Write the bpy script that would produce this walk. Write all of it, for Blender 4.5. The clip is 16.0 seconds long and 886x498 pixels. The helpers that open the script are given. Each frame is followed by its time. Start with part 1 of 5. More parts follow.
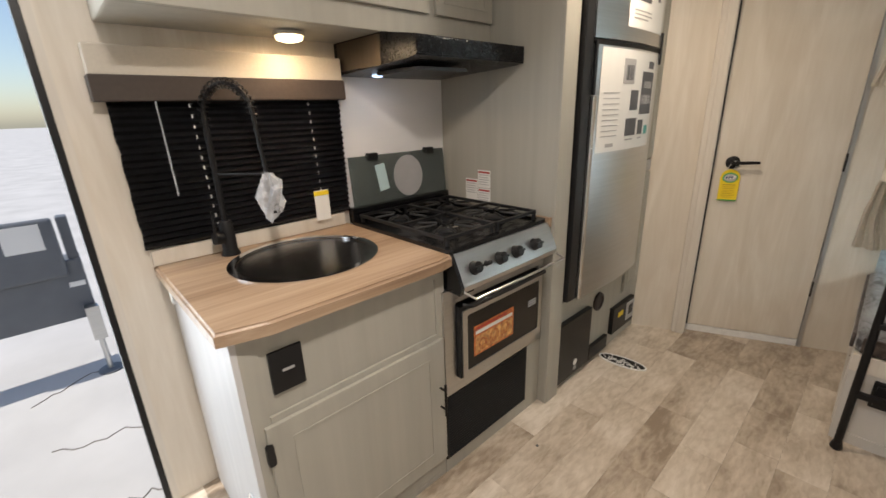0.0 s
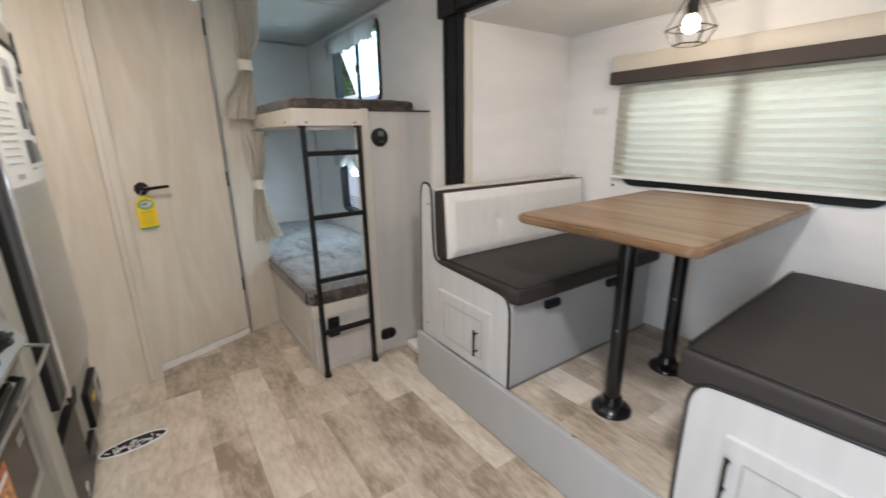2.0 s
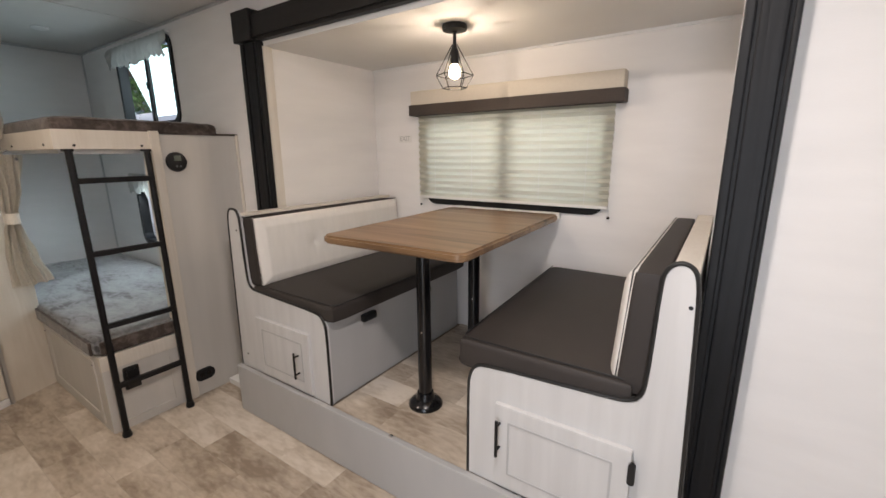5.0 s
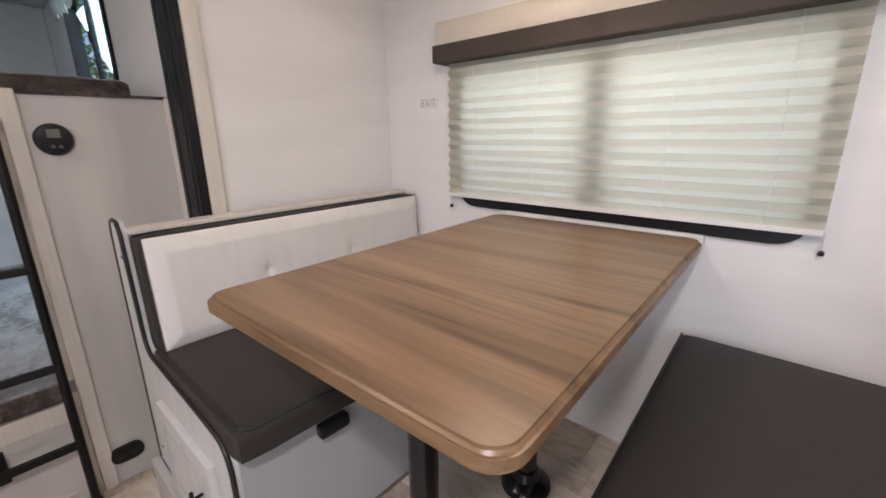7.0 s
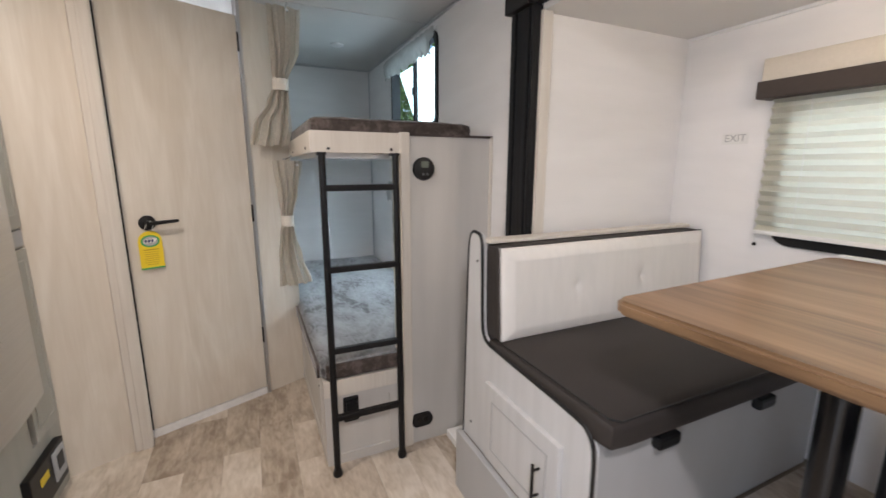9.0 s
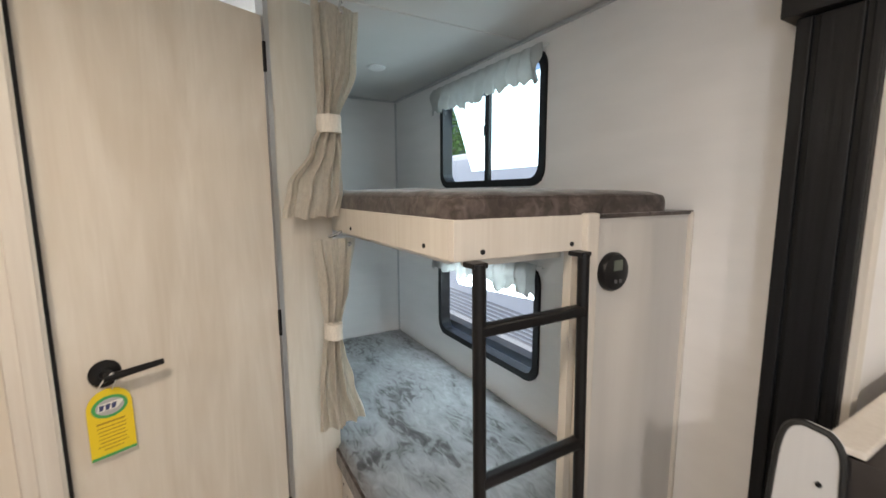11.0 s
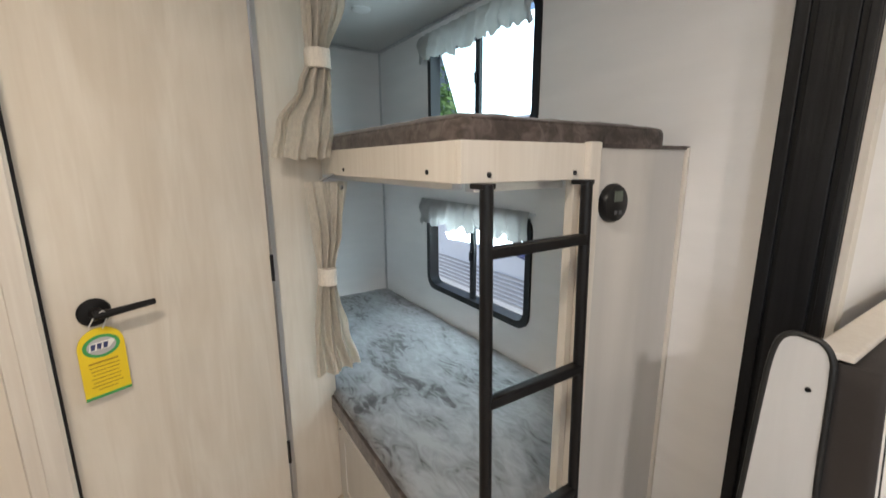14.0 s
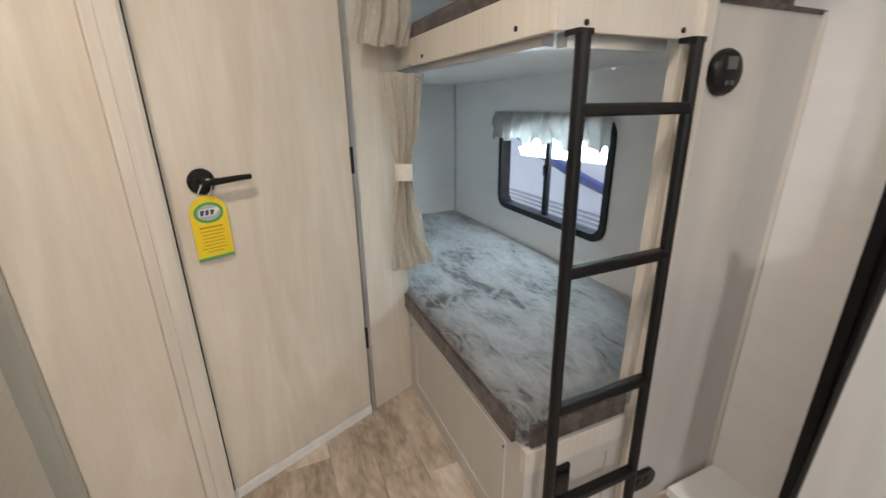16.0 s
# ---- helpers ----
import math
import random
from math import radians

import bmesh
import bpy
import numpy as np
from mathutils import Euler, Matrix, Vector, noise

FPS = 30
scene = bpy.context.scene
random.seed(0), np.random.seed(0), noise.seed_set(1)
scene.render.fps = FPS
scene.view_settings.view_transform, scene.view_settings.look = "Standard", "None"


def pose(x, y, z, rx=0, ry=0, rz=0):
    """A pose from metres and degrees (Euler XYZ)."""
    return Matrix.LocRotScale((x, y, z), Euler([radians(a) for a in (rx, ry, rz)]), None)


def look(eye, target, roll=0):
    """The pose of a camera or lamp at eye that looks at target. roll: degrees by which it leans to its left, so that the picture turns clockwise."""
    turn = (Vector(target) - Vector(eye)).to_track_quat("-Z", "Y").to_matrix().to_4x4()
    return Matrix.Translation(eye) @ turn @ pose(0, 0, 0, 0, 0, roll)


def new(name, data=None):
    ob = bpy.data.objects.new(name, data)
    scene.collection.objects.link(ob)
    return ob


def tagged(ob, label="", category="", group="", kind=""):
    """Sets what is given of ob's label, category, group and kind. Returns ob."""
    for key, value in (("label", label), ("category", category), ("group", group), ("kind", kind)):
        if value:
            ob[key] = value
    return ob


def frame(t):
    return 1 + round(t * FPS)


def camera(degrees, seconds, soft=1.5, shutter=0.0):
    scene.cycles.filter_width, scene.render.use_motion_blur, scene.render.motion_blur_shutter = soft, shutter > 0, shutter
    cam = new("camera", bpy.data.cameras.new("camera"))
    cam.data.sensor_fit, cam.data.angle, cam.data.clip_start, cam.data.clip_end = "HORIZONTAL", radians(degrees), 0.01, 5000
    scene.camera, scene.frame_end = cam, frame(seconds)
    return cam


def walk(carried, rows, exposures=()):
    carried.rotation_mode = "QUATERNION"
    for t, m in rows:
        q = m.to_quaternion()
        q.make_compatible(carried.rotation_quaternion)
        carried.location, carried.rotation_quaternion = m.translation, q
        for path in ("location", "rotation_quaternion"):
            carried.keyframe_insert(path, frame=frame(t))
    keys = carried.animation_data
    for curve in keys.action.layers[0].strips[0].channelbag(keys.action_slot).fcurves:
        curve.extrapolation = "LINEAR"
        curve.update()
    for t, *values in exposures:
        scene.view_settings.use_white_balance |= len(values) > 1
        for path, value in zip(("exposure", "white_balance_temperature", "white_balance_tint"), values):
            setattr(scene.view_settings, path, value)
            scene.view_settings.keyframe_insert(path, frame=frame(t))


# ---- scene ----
cam = camera(93.8, 16.0, shutter=0.35)
EXPOSURES = [(0.0, 0.03, 6500, 11), (0.5, 0.18, 6550, 11), (1.0, 0.46, 6150, 9), (1.5, 0.36, 5950, 9), (2.5, 0.11, 5800, 11), (3.5, 0.00, 6050, 13), (4.5, -0.09, 6400, 14), (7.0, 0.10, 5950, 18), (8.5, 0.22, 5800, 16), (9.0, 0.28, 5900, 14), (10.2, 0.36, 6150, 12), (12.5, 0.46, 6150, 10), (14.0, 0.41, 6050, 10), (16.0, 0.38, 6050, 11)]
PATH = [
    (0, (3.118, 1.727, 1.357), (1.723, 3.014, 0.727), -1.9),
    (0.5, (3.036, 1.776, 1.31), (1.858, 3.29, 0.744), -1.8),
    (1, (2.87, 1.866, 1.278), (2.412, 3.745, 0.768), -1.8),
    (1.5, (2.685, 1.857, 1.278), (3.194, 3.72, 0.759), -1.7),
    (2, (2.58, 1.743, 1.301), (3.675, 3.328, 0.763), -0.9),
    (2.5, (2.528, 1.611, 1.315), (3.896, 2.961, 0.761), -0.1),
    (3, (2.498, 1.536, 1.31), (3.994, 2.742, 0.758), -0.0),
    (3.5, (2.486, 1.505, 1.309), (4.044, 2.639, 0.776), -0.2),
    (4, (2.481, 1.5, 1.313), (4.076, 2.602, 0.821), -0.3),
    (4.5, (2.493, 1.498, 1.323), (4.11, 2.583, 0.869), -0.4),
    (7, (3.432, 2.043, 1.284), (4.872, 3.325, 0.751), -0.8),
    (7.5, (3.419, 2.051, 1.289), (4.719, 3.48, 0.77), -0.9),
    (8, (3.317, 2.071, 1.299), (4.447, 3.65, 0.824), -0.6),
    (8.5, (3.169, 2.111, 1.309), (4.117, 3.819, 0.884), -0.0),
    (9, (2.962, 2.199, 1.291), (3.782, 3.982, 0.905), 0.1),
    (9.5, (2.801, 2.424, 1.285), (3.613, 4.218, 0.935), -0.1),
    (10, (2.68, 2.733, 1.348), (3.566, 4.492, 1.003), -0.0),
    (12.5, (2.915, 3.41, 1.543), (3.943, 5.118, 1.386), -1.2),
    (13, (2.849, 3.336, 1.515), (3.888, 5.03, 1.288), -0.9),
    (13.5, (2.773, 3.259, 1.453), (3.826, 4.933, 1.148), -0.6),
    (14, (2.717, 3.213, 1.386), (3.777, 4.86, 0.978), -0.3),
    (14.5, (2.683, 3.184, 1.321), (3.729, 4.809, 0.807), -0.1),
    (15, (2.666, 3.162, 1.262), (3.673, 4.782, 0.661), -0.1),
    (15.5, (2.652, 3.152, 1.227), (3.579, 4.794, 0.56), -0.4),
    (16, (2.666, 3.201, 1.226), (3.425, 4.929, 0.567), -0.7),
]
walk(cam, [(t, look(eye, target, roll)) for t, eye, target, roll in PATH], EXPOSURES)

# ---- world, sun, lamps ----
world = bpy.data.worlds.new("world")
scene.world = world
world.use_nodes = True
wt = world.node_tree
sky = wt.nodes.new("ShaderNodeTexSky")
sky.sky_type, sky.sun_disc = "NISHITA", False
sky.sun_elevation, sky.sun_rotation = radians(60), radians(187.6)
wt.links.new(sky.outputs[0], wt.nodes["Background"].inputs[0])
wt.nodes["Background"].inputs[1].default_value = 0.15


def lamp(name, kind, m, power, color=(1, 1, 1), **more):
    d = bpy.data.lights.new(name, kind)
    d.energy, d.color = power, color
    if kind == "AREA":
        d.shape = more.get("shape", "RECTANGLE")
        d.size = more["size"]
        d.size_y = more.get("size_y", more["size"])
    elif kind == "SUN":
        d.angle = radians(more["angle"])
    else:
        d.shadow_soft_size = more.get("size", 0.03)
    ob = new(name, d)
    ob.matrix_world = m
    return ob


WARM = (1.0, 0.83, 0.64)
DAY = (0.90, 0.96, 1.0)
COOL = (0.72, 0.96, 0.99)
lamp("sun", "SUN", look((-0.6, -4.5, 8), (0, 0, 0)), 4.0, (1.0, 0.95, 0.88), angle=0.5)
# sky light in the door and window openings
lamp("entry_daylight", "AREA", look((1.42, 1.36, 1.05), (3.2, 1.75, 0.60)), 22, DAY, size=0.7, size_y=1.8)
lamp("upper_bunk_daylight", "AREA", look((4.06, 4.87, 1.80), (3.1, 4.87, 1.45)), 2.2, COOL, size=0.7, size_y=0.42)
lamp("lower_bunk_daylight", "AREA", look((4.06, 4.89, 1.02), (2.95, 4.62, 0.32)), 4.3, (0.78, 0.96, 0.99), size=0.6, size_y=0.16)
lamp("dinette_daylight", "AREA", look((5.25, 2.56, 1.75), (4.70, 2.56, 1.28)), 4.2, (0.96, 1.0, 0.92), size=1.1, size_y=0.40)
# electric lamps of the place
lamp("puck_bulb", "AREA", look((1.70, 2.39, 1.590), (1.70, 2.39, 0)), 1.9, (1.0, 0.72, 0.44), size=0.10, shape="DISK")
lamp("hood_bulb", "AREA", look((1.72, 2.80, 1.490), (1.72, 2.80, 0)), 0.12, (0.7, 0.8, 1.0), size=0.05, shape="DISK")
lamp("pendant_bulb", "POINT", pose(4.19, 2.55, 1.645), 4.0, WARM, size=0.006)
lamp("kitchen_ceiling_bulb", "AREA", look((2.45, 3.45, 2.085), (2.45, 3.45, 0)), 10.5, WARM, size=0.14, shape="DISK")
# fill lamp added out of view to brighten the dinette, floor and street wall
lamp("front_ceiling_fill", "AREA", look((2.95, 1.85, 2.085), (2.95, 1.85, 0)), 22, (1.0, 0.91, 0.82), size=0.14, shape="DISK")
# added lamp in place of an unseen skylight; whitens the gap above the bath door
lamp("bath_skylight", "AREA", look((2.5, 5.3, 2.07), (2.5, 5.3, 0)), 14, DAY, size=0.4)


# ---- materials ----
def material(name, base, rough=0.5, metal=0.0, dark=None, scale=(6, 6, 6), contrast=0.35, bump=0.0, fine=120.0, spec=0.5, sheen=0.0, noise_detail=5, per_object=0.0):
    m = bpy.data.materials.new(name)
    m.use_nodes = True
    nt = m.node_tree
    b = nt.nodes["Principled BSDF"]
    b.inputs["Roughness"].default_value = rough
    b.inputs["Metallic"].default_value = metal
    b.inputs["Specular IOR Level"].default_value = spec
    if sheen:
        b.inputs["Sheen Weight"].default_value = sheen
        b.inputs["Sheen Roughness"].default_value = 0.35
    tc = nt.nodes.new("ShaderNodeTexCoord")
    mp = nt.nodes.new("ShaderNodeMapping")
    mp.inputs["Scale"].default_value = scale
    geo = nt.nodes.new("ShaderNodeNewGeometry")
    nt.links.new(geo.outputs["Position"], mp.inputs[0])
    n1 = nt.nodes.new("ShaderNodeTexNoise")
    n1.inputs["Scale"].default_value = 1.0
    n1.inputs["Detail"].default_value = noise_detail
    nt.links.new(mp.outputs[0], n1.inputs["Vector"])
    ramp = nt.nodes.new("ShaderNodeValToRGB")
    dark = dark or tuple(c * (1 - contrast) for c in base)
    ramp.color_ramp.elements[0].position, ramp.color_ramp.elements[1].position = 0.32, 0.68
    ramp.color_ramp.elements[0].color = (*dark, 1)
    ramp.color_ramp.elements[1].color = (*base, 1)
    nt.links.new(n1.outputs[0], ramp.inputs[0])
    color = ramp.outputs[0]
    n2 = nt.nodes.new("ShaderNodeTexNoise")
    n2.inputs["Scale"].default_value = fine
    n2.inputs["Detail"].default_value = 3
    nt.links.new(geo.outputs["Position"], n2.inputs["Vector"])
    if per_object:
        info = nt.nodes.new("ShaderNodeObjectInfo")
        mr = nt.nodes.new("ShaderNodeMapRange")
        mr.inputs["To Min"].default_value, mr.inputs["To Max"].default_value = 1 - per_object, 1 + per_object * 0.4
        nt.links.new(info.outputs["Random"], mr.inputs[0])
        off = nt.nodes.new("ShaderNodeVectorMath")
        off.operation = "MULTIPLY_ADD"
        comb = nt.nodes.new("ShaderNodeCombineXYZ")
        for i in range(3):
            nt.links.new(info.outputs["Random"], comb.inputs[i])
        off.inputs[1].default_value = (37, 53, 71)
        nt.links.new(comb.outputs[0], off.inputs[0])
        nt.links.new(mp.outputs[0], off.inputs[2])
        nt.links.new(off.outputs[0], n1.inputs["Vector"])
        mul = nt.nodes.new("ShaderNodeMix")
        mul.data_type, mul.blend_type = "RGBA", "MULTIPLY"
        mul.inputs[0].default_value = 1.0
        nt.links.new(color, mul.inputs[6])
        nt.links.new(mr.outputs[0], mul.inputs[7])
        color = mul.outputs[2]
    nt.links.new(color, b.inputs["Base Color"])
    rr = nt.nodes.new("ShaderNodeMapRange")
    rr.inputs["To Min"].default_value, rr.inputs["To Max"].default_value = max(rough - 0.06, 0.02), min(rough + 0.06, 1)
    nt.links.new(n2.outputs[0], rr.inputs[0])
    nt.links.new(rr.outputs[0], b.inputs["Roughness"])
    if bump:
        bp = nt.nodes.new("ShaderNodeBump")
        bp.inputs["Strength"].default_value = bump
        bp.inputs["Distance"].default_value = 0.002
        nt.links.new((n2 if fine > 60 else n1).outputs[0], bp.inputs["Height"])
        nt.links.new(bp.outputs[0], b.inputs["Normal"])
    return m


def glow(name, color, strength):
    m = bpy.data.materials.new(name)
    m.use_nodes = True
    b = m.node_tree.nodes["Principled BSDF"]
    b.inputs["Base Color"].default_value = (*color, 1)
    b.inputs["Emission Color"].default_value = (*color, 1)
    b.inputs["Emission Strength"].default_value = strength
    return m


def clear(name, tint=(1, 1, 1), rough=0.0):
    m = bpy.data.materials.new(name)
    m.use_nodes = True
    b = m.node_tree.nodes["Principled BSDF"]
    b.inputs["Base Color"].default_value = (*tint, 1)
    b.inputs["Roughness"].default_value = rough
    b.inputs["Transmission Weight"].default_value = 1.0
    b.inputs["IOR"].default_value = 1.12
    return m


M_WALL = material("white_wallpaper", (0.83, 0.81, 0.795), 0.55, contrast=0.05, scale=(3, 3, 14), bump=0.15, fine=260)
M_CEIL = material("ceiling_panel", (0.72, 0.71, 0.69), 0.6, contrast=0.05, scale=(4, 4, 4), bump=0.1, fine=200)
M_BUNK = material("bunk_panel", (0.58, 0.555, 0.52), 0.5, contrast=0.08, scale=(14, 14, 1.2), bump=0.12, fine=200)
M_CAB = material("cabinet_greige", (0.40, 0.382, 0.328), 0.45, contrast=0.10, scale=(24, 24, 1.4), bump=0.1, fine=190)
M_BENCH = material("bench_whitewash", (0.60, 0.595, 0.59), 0.5, contrast=0.10, scale=(26, 26, 1.8), bump=0.12, fine=190)
M_GREY = material("grey_panel", (0.44, 0.44, 0.44), 0.5, contrast=0.06, scale=(8, 8, 3), bump=0.08, fine=200)
M_BLACK = material("black_plastic", (0.009, 0.009, 0.010), 0.38, contrast=0.2, bump=0.05, spec=0.35)
M_POST = material("black_grained_trim", (0.009, 0.0095, 0.011), 0.46, dark=(0.003, 0.003, 0.004), scale=(60, 60, 2.5), bump=0.8, fine=30, spec=0.28)
M_BEAM = material("black_grained_beam", (0.012, 0.011, 0.011), 0.45, spec=0.35, dark=(0.010, 0.009, 0.009), scale=(60, 2.5, 60), bump=0.7, fine=30)
M_METALBLK = material("black_powder_metal", (0.007, 0.0065, 0.007), 0.40, spec=0.3, contrast=0.15, bump=0.06, fine=400)
M_STEEL = material("stainless_steel", (0.60, 0.60, 0.59), 0.30, metal=1.0, contrast=0.08, scale=(2, 2, 160), bump=0.04, fine=300)
M_CHROME = material("chrome", (0.75, 0.75, 0.75), 0.12, metal=1.0, contrast=0.03)
M_SINK = material("sink_steel", (0.20, 0.20, 0.21), 0.25, metal=1.0, contrast=0.1)
M_SEAT = material("charcoal_vinyl", (0.037, 0.0308, 0.0280), 0.60, spec=0.38, contrast=0.12, bump=0.25, fine=420)
M_PIPE = material("black_piping", (0.012, 0.012, 0.012), 0.45, contrast=0.1)
M_CREAM = material("cream_linen_vinyl", (0.76, 0.73, 0.69), 0.6, contrast=0.05, scale=(40, 40, 6), bump=0.3, fine=350)
M_CURT = material("oatmeal_linen", (0.80, 0.745, 0.655), 0.85, contrast=0.14, scale=(150, 150, 60), bump=0.5, fine=500)
M_VAL = material("white_lining", (0.54, 0.535, 0.52), 0.85, contrast=0.12, scale=(20, 20, 20), bump=0.4, fine=300)
M_VALB = material("valance_beige", (0.58, 0.53, 0.45), 0.75, contrast=0.06, scale=(120, 120, 120), bump=0.3, fine=400)
M_VALD = material("valance_brown", (0.058, 0.044, 0.036), 0.7, contrast=0.1, scale=(80, 80, 80), bump=0.3, fine=400)
M_BLIND = material("black_pleated_blind", (0.014, 0.014, 0.016), 0.55, contrast=0.15, bump=0.1)


def layered(name, stops, big, small, warp, rough, weight=0.45, per_object=0.0, bump=0.1, sheen=0.0):
    """Two noises, coarse and fine, mixed into a colour ramp of (place, colour) stops."""
    m = bpy.data.materials.new(name)
    m.use_nodes = True
    nt = m.node_tree
    b = nt.nodes["Principled BSDF"]
    geo = nt.nodes.new("ShaderNodeNewGeometry")
    at = geo.outputs["Position"]
    if per_object:
        info = nt.nodes.new("ShaderNodeObjectInfo")
        comb = nt.nodes.new("ShaderNodeCombineXYZ")
        for i in range(3):
            nt.links.new(info.outputs["Random"], comb.inputs[i])
        off = nt.nodes.new("ShaderNodeVectorMath")
        off.operation = "MULTIPLY_ADD"
        off.inputs[1].default_value = (37, 53, 71)
        nt.links.new(comb.outputs[0], off.inputs[0])
        nt.links.new(at, off.inputs[2])
        at = off.outputs[0]
    outs = []
    for scale, detail in ((big, 6), (small, 8)):
        mp = nt.nodes.new("ShaderNodeMapping")
        mp.inputs["Scale"].default_value = scale
        nt.links.new(at, mp.inputs[0])
        n = nt.nodes.new("ShaderNodeTexNoise")
        n.inputs["Scale"].default_value, n.inputs["Detail"].default_value, n.inputs["Distortion"].default_value = 1.0, detail, warp
        nt.links.new(mp.outputs[0], n.inputs["Vector"])
        outs.append(n.outputs[0])
    mix = nt.nodes.new("ShaderNodeMix")
    mix.inputs[0].default_value = weight
    nt.links.new(outs[0], mix.inputs[2])
    nt.links.new(outs[1], mix.inputs[3])
    value = mix.outputs[0]
    if per_object:
        mr = nt.nodes.new("ShaderNodeMapRange")
        mr.inputs["To Min"].default_value, mr.inputs["To Max"].default_value = -per_object, per_object
        nt.links.new(info.outputs["Random"], mr.inputs[0])
        add = nt.nodes.new("ShaderNodeMath")
        nt.links.new(value, add.inputs[0])
        nt.links.new(mr.outputs[0], add.inputs[1])
        value = add.outputs[0]
    ramp = nt.nodes.new("ShaderNodeValToRGB")
    els = ramp.color_ramp.elements
    while len(els) < len(stops):
        els.new(0.5)
    for e, (p, c) in zip(els, stops):
        e.position, e.color = p, (*c, 1)
    nt.links.new(value, ramp.inputs[0])
    nt.links.new(ramp.outputs[0], b.inputs["Base Color"])
    b.inputs["Roughness"].default_value = rough
    if sheen:
        b.inputs["Sheen Weight"].default_value = sheen
        b.inputs["Sheen Roughness"].default_value = 0.4
    bp = nt.nodes.new("ShaderNodeBump")
    bp.inputs["Strength"].default_value, bp.inputs["Distance"].default_value = bump, 0.003
    nt.links.new(outs[1], bp.inputs["Height"])
    nt.links.new(bp.outputs[0], b.inputs["Normal"])
    return m


M_ASH = layered("washed_ash_panel", [(0.34, (0.63, 0.562, 0.468)), (0.50, (0.675, 0.612, 0.522)), (0.60, (0.71, 0.650, 0.562)), (0.70, (0.75, 0.695, 0.612))], (6, 6, 0.9), (24, 24, 1.6), 2.8, 0.46, 0.30, 0, 0.03)
M_WOOD = layered("counter_wood", [(0.34, (0.23, 0.145, 0.088)), (0.46, (0.33, 0.225, 0.145)), (0.56, (0.40, 0.285, 0.19)), (0.68, (0.47, 0.345, 0.245))], (9, 0.9, 9), (70, 2.4, 70), 0.5, 0.38, 0.45, 0, 0.04)
M_TABLE = layered("table_wood", [(0.34, (0.085, 0.047, 0.023)), (0.43, (0.165, 0.096, 0.048)), (0.54, (0.235, 0.142, 0.075)), (0.66, (0.305, 0.192, 0.108))], (9, 0.7, 9), (60, 1.7, 60), 1.0, 0.36, 0.32, 0, 0.04)
M_TRIM = layered("washed_ash_trim", [(0.34, (0.61, 0.555, 0.485)), (0.66, (0.70, 0.655, 0.585))], (14, 14, 1.2), (90, 90, 3), 0.6, 0.45, 0.5, 0, 0.05)
M_PLANK = layered("vinyl_plank", [(0.31, (0.275, 0.215, 0.16)), (0.43, (0.43, 0.358, 0.28)), (0.55, (0.56, 0.485, 0.395)), (0.70, (0.70, 0.63, 0.545))], (7, 3.2, 7), (52, 17, 52), 0.4, 0.29, 0.40, 0.125, 0.04)
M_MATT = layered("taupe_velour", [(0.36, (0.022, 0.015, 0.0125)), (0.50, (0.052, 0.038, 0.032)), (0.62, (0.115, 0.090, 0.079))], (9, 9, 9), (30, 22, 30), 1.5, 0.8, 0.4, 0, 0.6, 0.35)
# same velour with window light painted in as paler grey; streaks are brushed nap
M_MATT_LIT = layered("window_lit_velour", [(0.35, (0.016, 0.014, 0.014)), (0.41, (0.065, 0.062, 0.063)), (0.46, (0.165, 0.167, 0.172)), (0.62, (0.27, 0.275, 0.285))], (3.2, 1.8, 3.2), (22, 9, 22), 2.0, 0.8, 0.40, 0, 0.6, 0.5)
M_FLOORB = material("floor_underlay", (0.20, 0.165, 0.13), 0.6, contrast=0.2)
M_BURNER = material("burner_black", (0.006, 0.006, 0.007), 0.20, contrast=0.15, bump=0.04)
M_HOOD = material("hood_black", (0.005, 0.005, 0.006), 0.28, contrast=0.1, spec=0.22)
M_IRON = material("cast_iron", (0.008, 0.008, 0.009), 0.45, contrast=0.2, bump=0.3, fine=300)
M_PAPER = material("paper_white", (0.78, 0.77, 0.74), 0.7, contrast=0.03)
M_INK = material("ink_grey", (0.12, 0.12, 0.13), 0.7, contrast=0.3)
M_INKL = material("ink_light", (0.45, 0.44, 0.44), 0.7, contrast=0.2)
M_TEAL = material("ink_teal", (0.12, 0.42, 0.38), 0.7, contrast=0.1)
M_YEL = material("tag_yellow", (0.84, 0.62, 0.015), 0.5, contrast=0.06)
M_TAGINK = material("tag_ink", (0.42, 0.25, 0.015), 0.6, contrast=0.1)
M_GRN = material("tag_green", (0.07, 0.36, 0.10), 0.5, contrast=0.06)
M_ORANGE = material("sticker_orange", (0.80, 0.24, 0.06), 0.45, dark=(0.20, 0.05, 0.02), scale=(60, 60, 60))
M_FOOD = material("sticker_food", (0.85, 0.50, 0.18), 0.45, dark=(0.25, 0.07, 0.03), scale=(45, 45, 45))
M_RED = material("ink_red", (0.42, 0.04, 0.03), 0.5, contrast=0.1)
M_WHITE = material("white_paint", (0.80, 0.80, 0.79), 0.4, contrast=0.04)
M_SILVER = material("aluminium_strip", (0.62, 0.62, 0.62), 0.35, metal=0.8, contrast=0.08)
M_THRESH = material("marbled_threshold", (0.86, 0.85, 0.84), 0.4, contrast=0.12, scale=(30, 30, 30))
M_GLASS = clear("window_glass")
M_SMOKE = bpy.data.materials.new("smoked_glass")
M_SMOKE.use_nodes = True
_b = M_SMOKE.node_tree.nodes["Principled BSDF"]
_b.inputs["Base Color"].default_value = (0.10, 0.12, 0.115, 1)
_b.inputs["Roughness"].default_value = 0.06
_b.inputs["Alpha"].default_value = 0.72
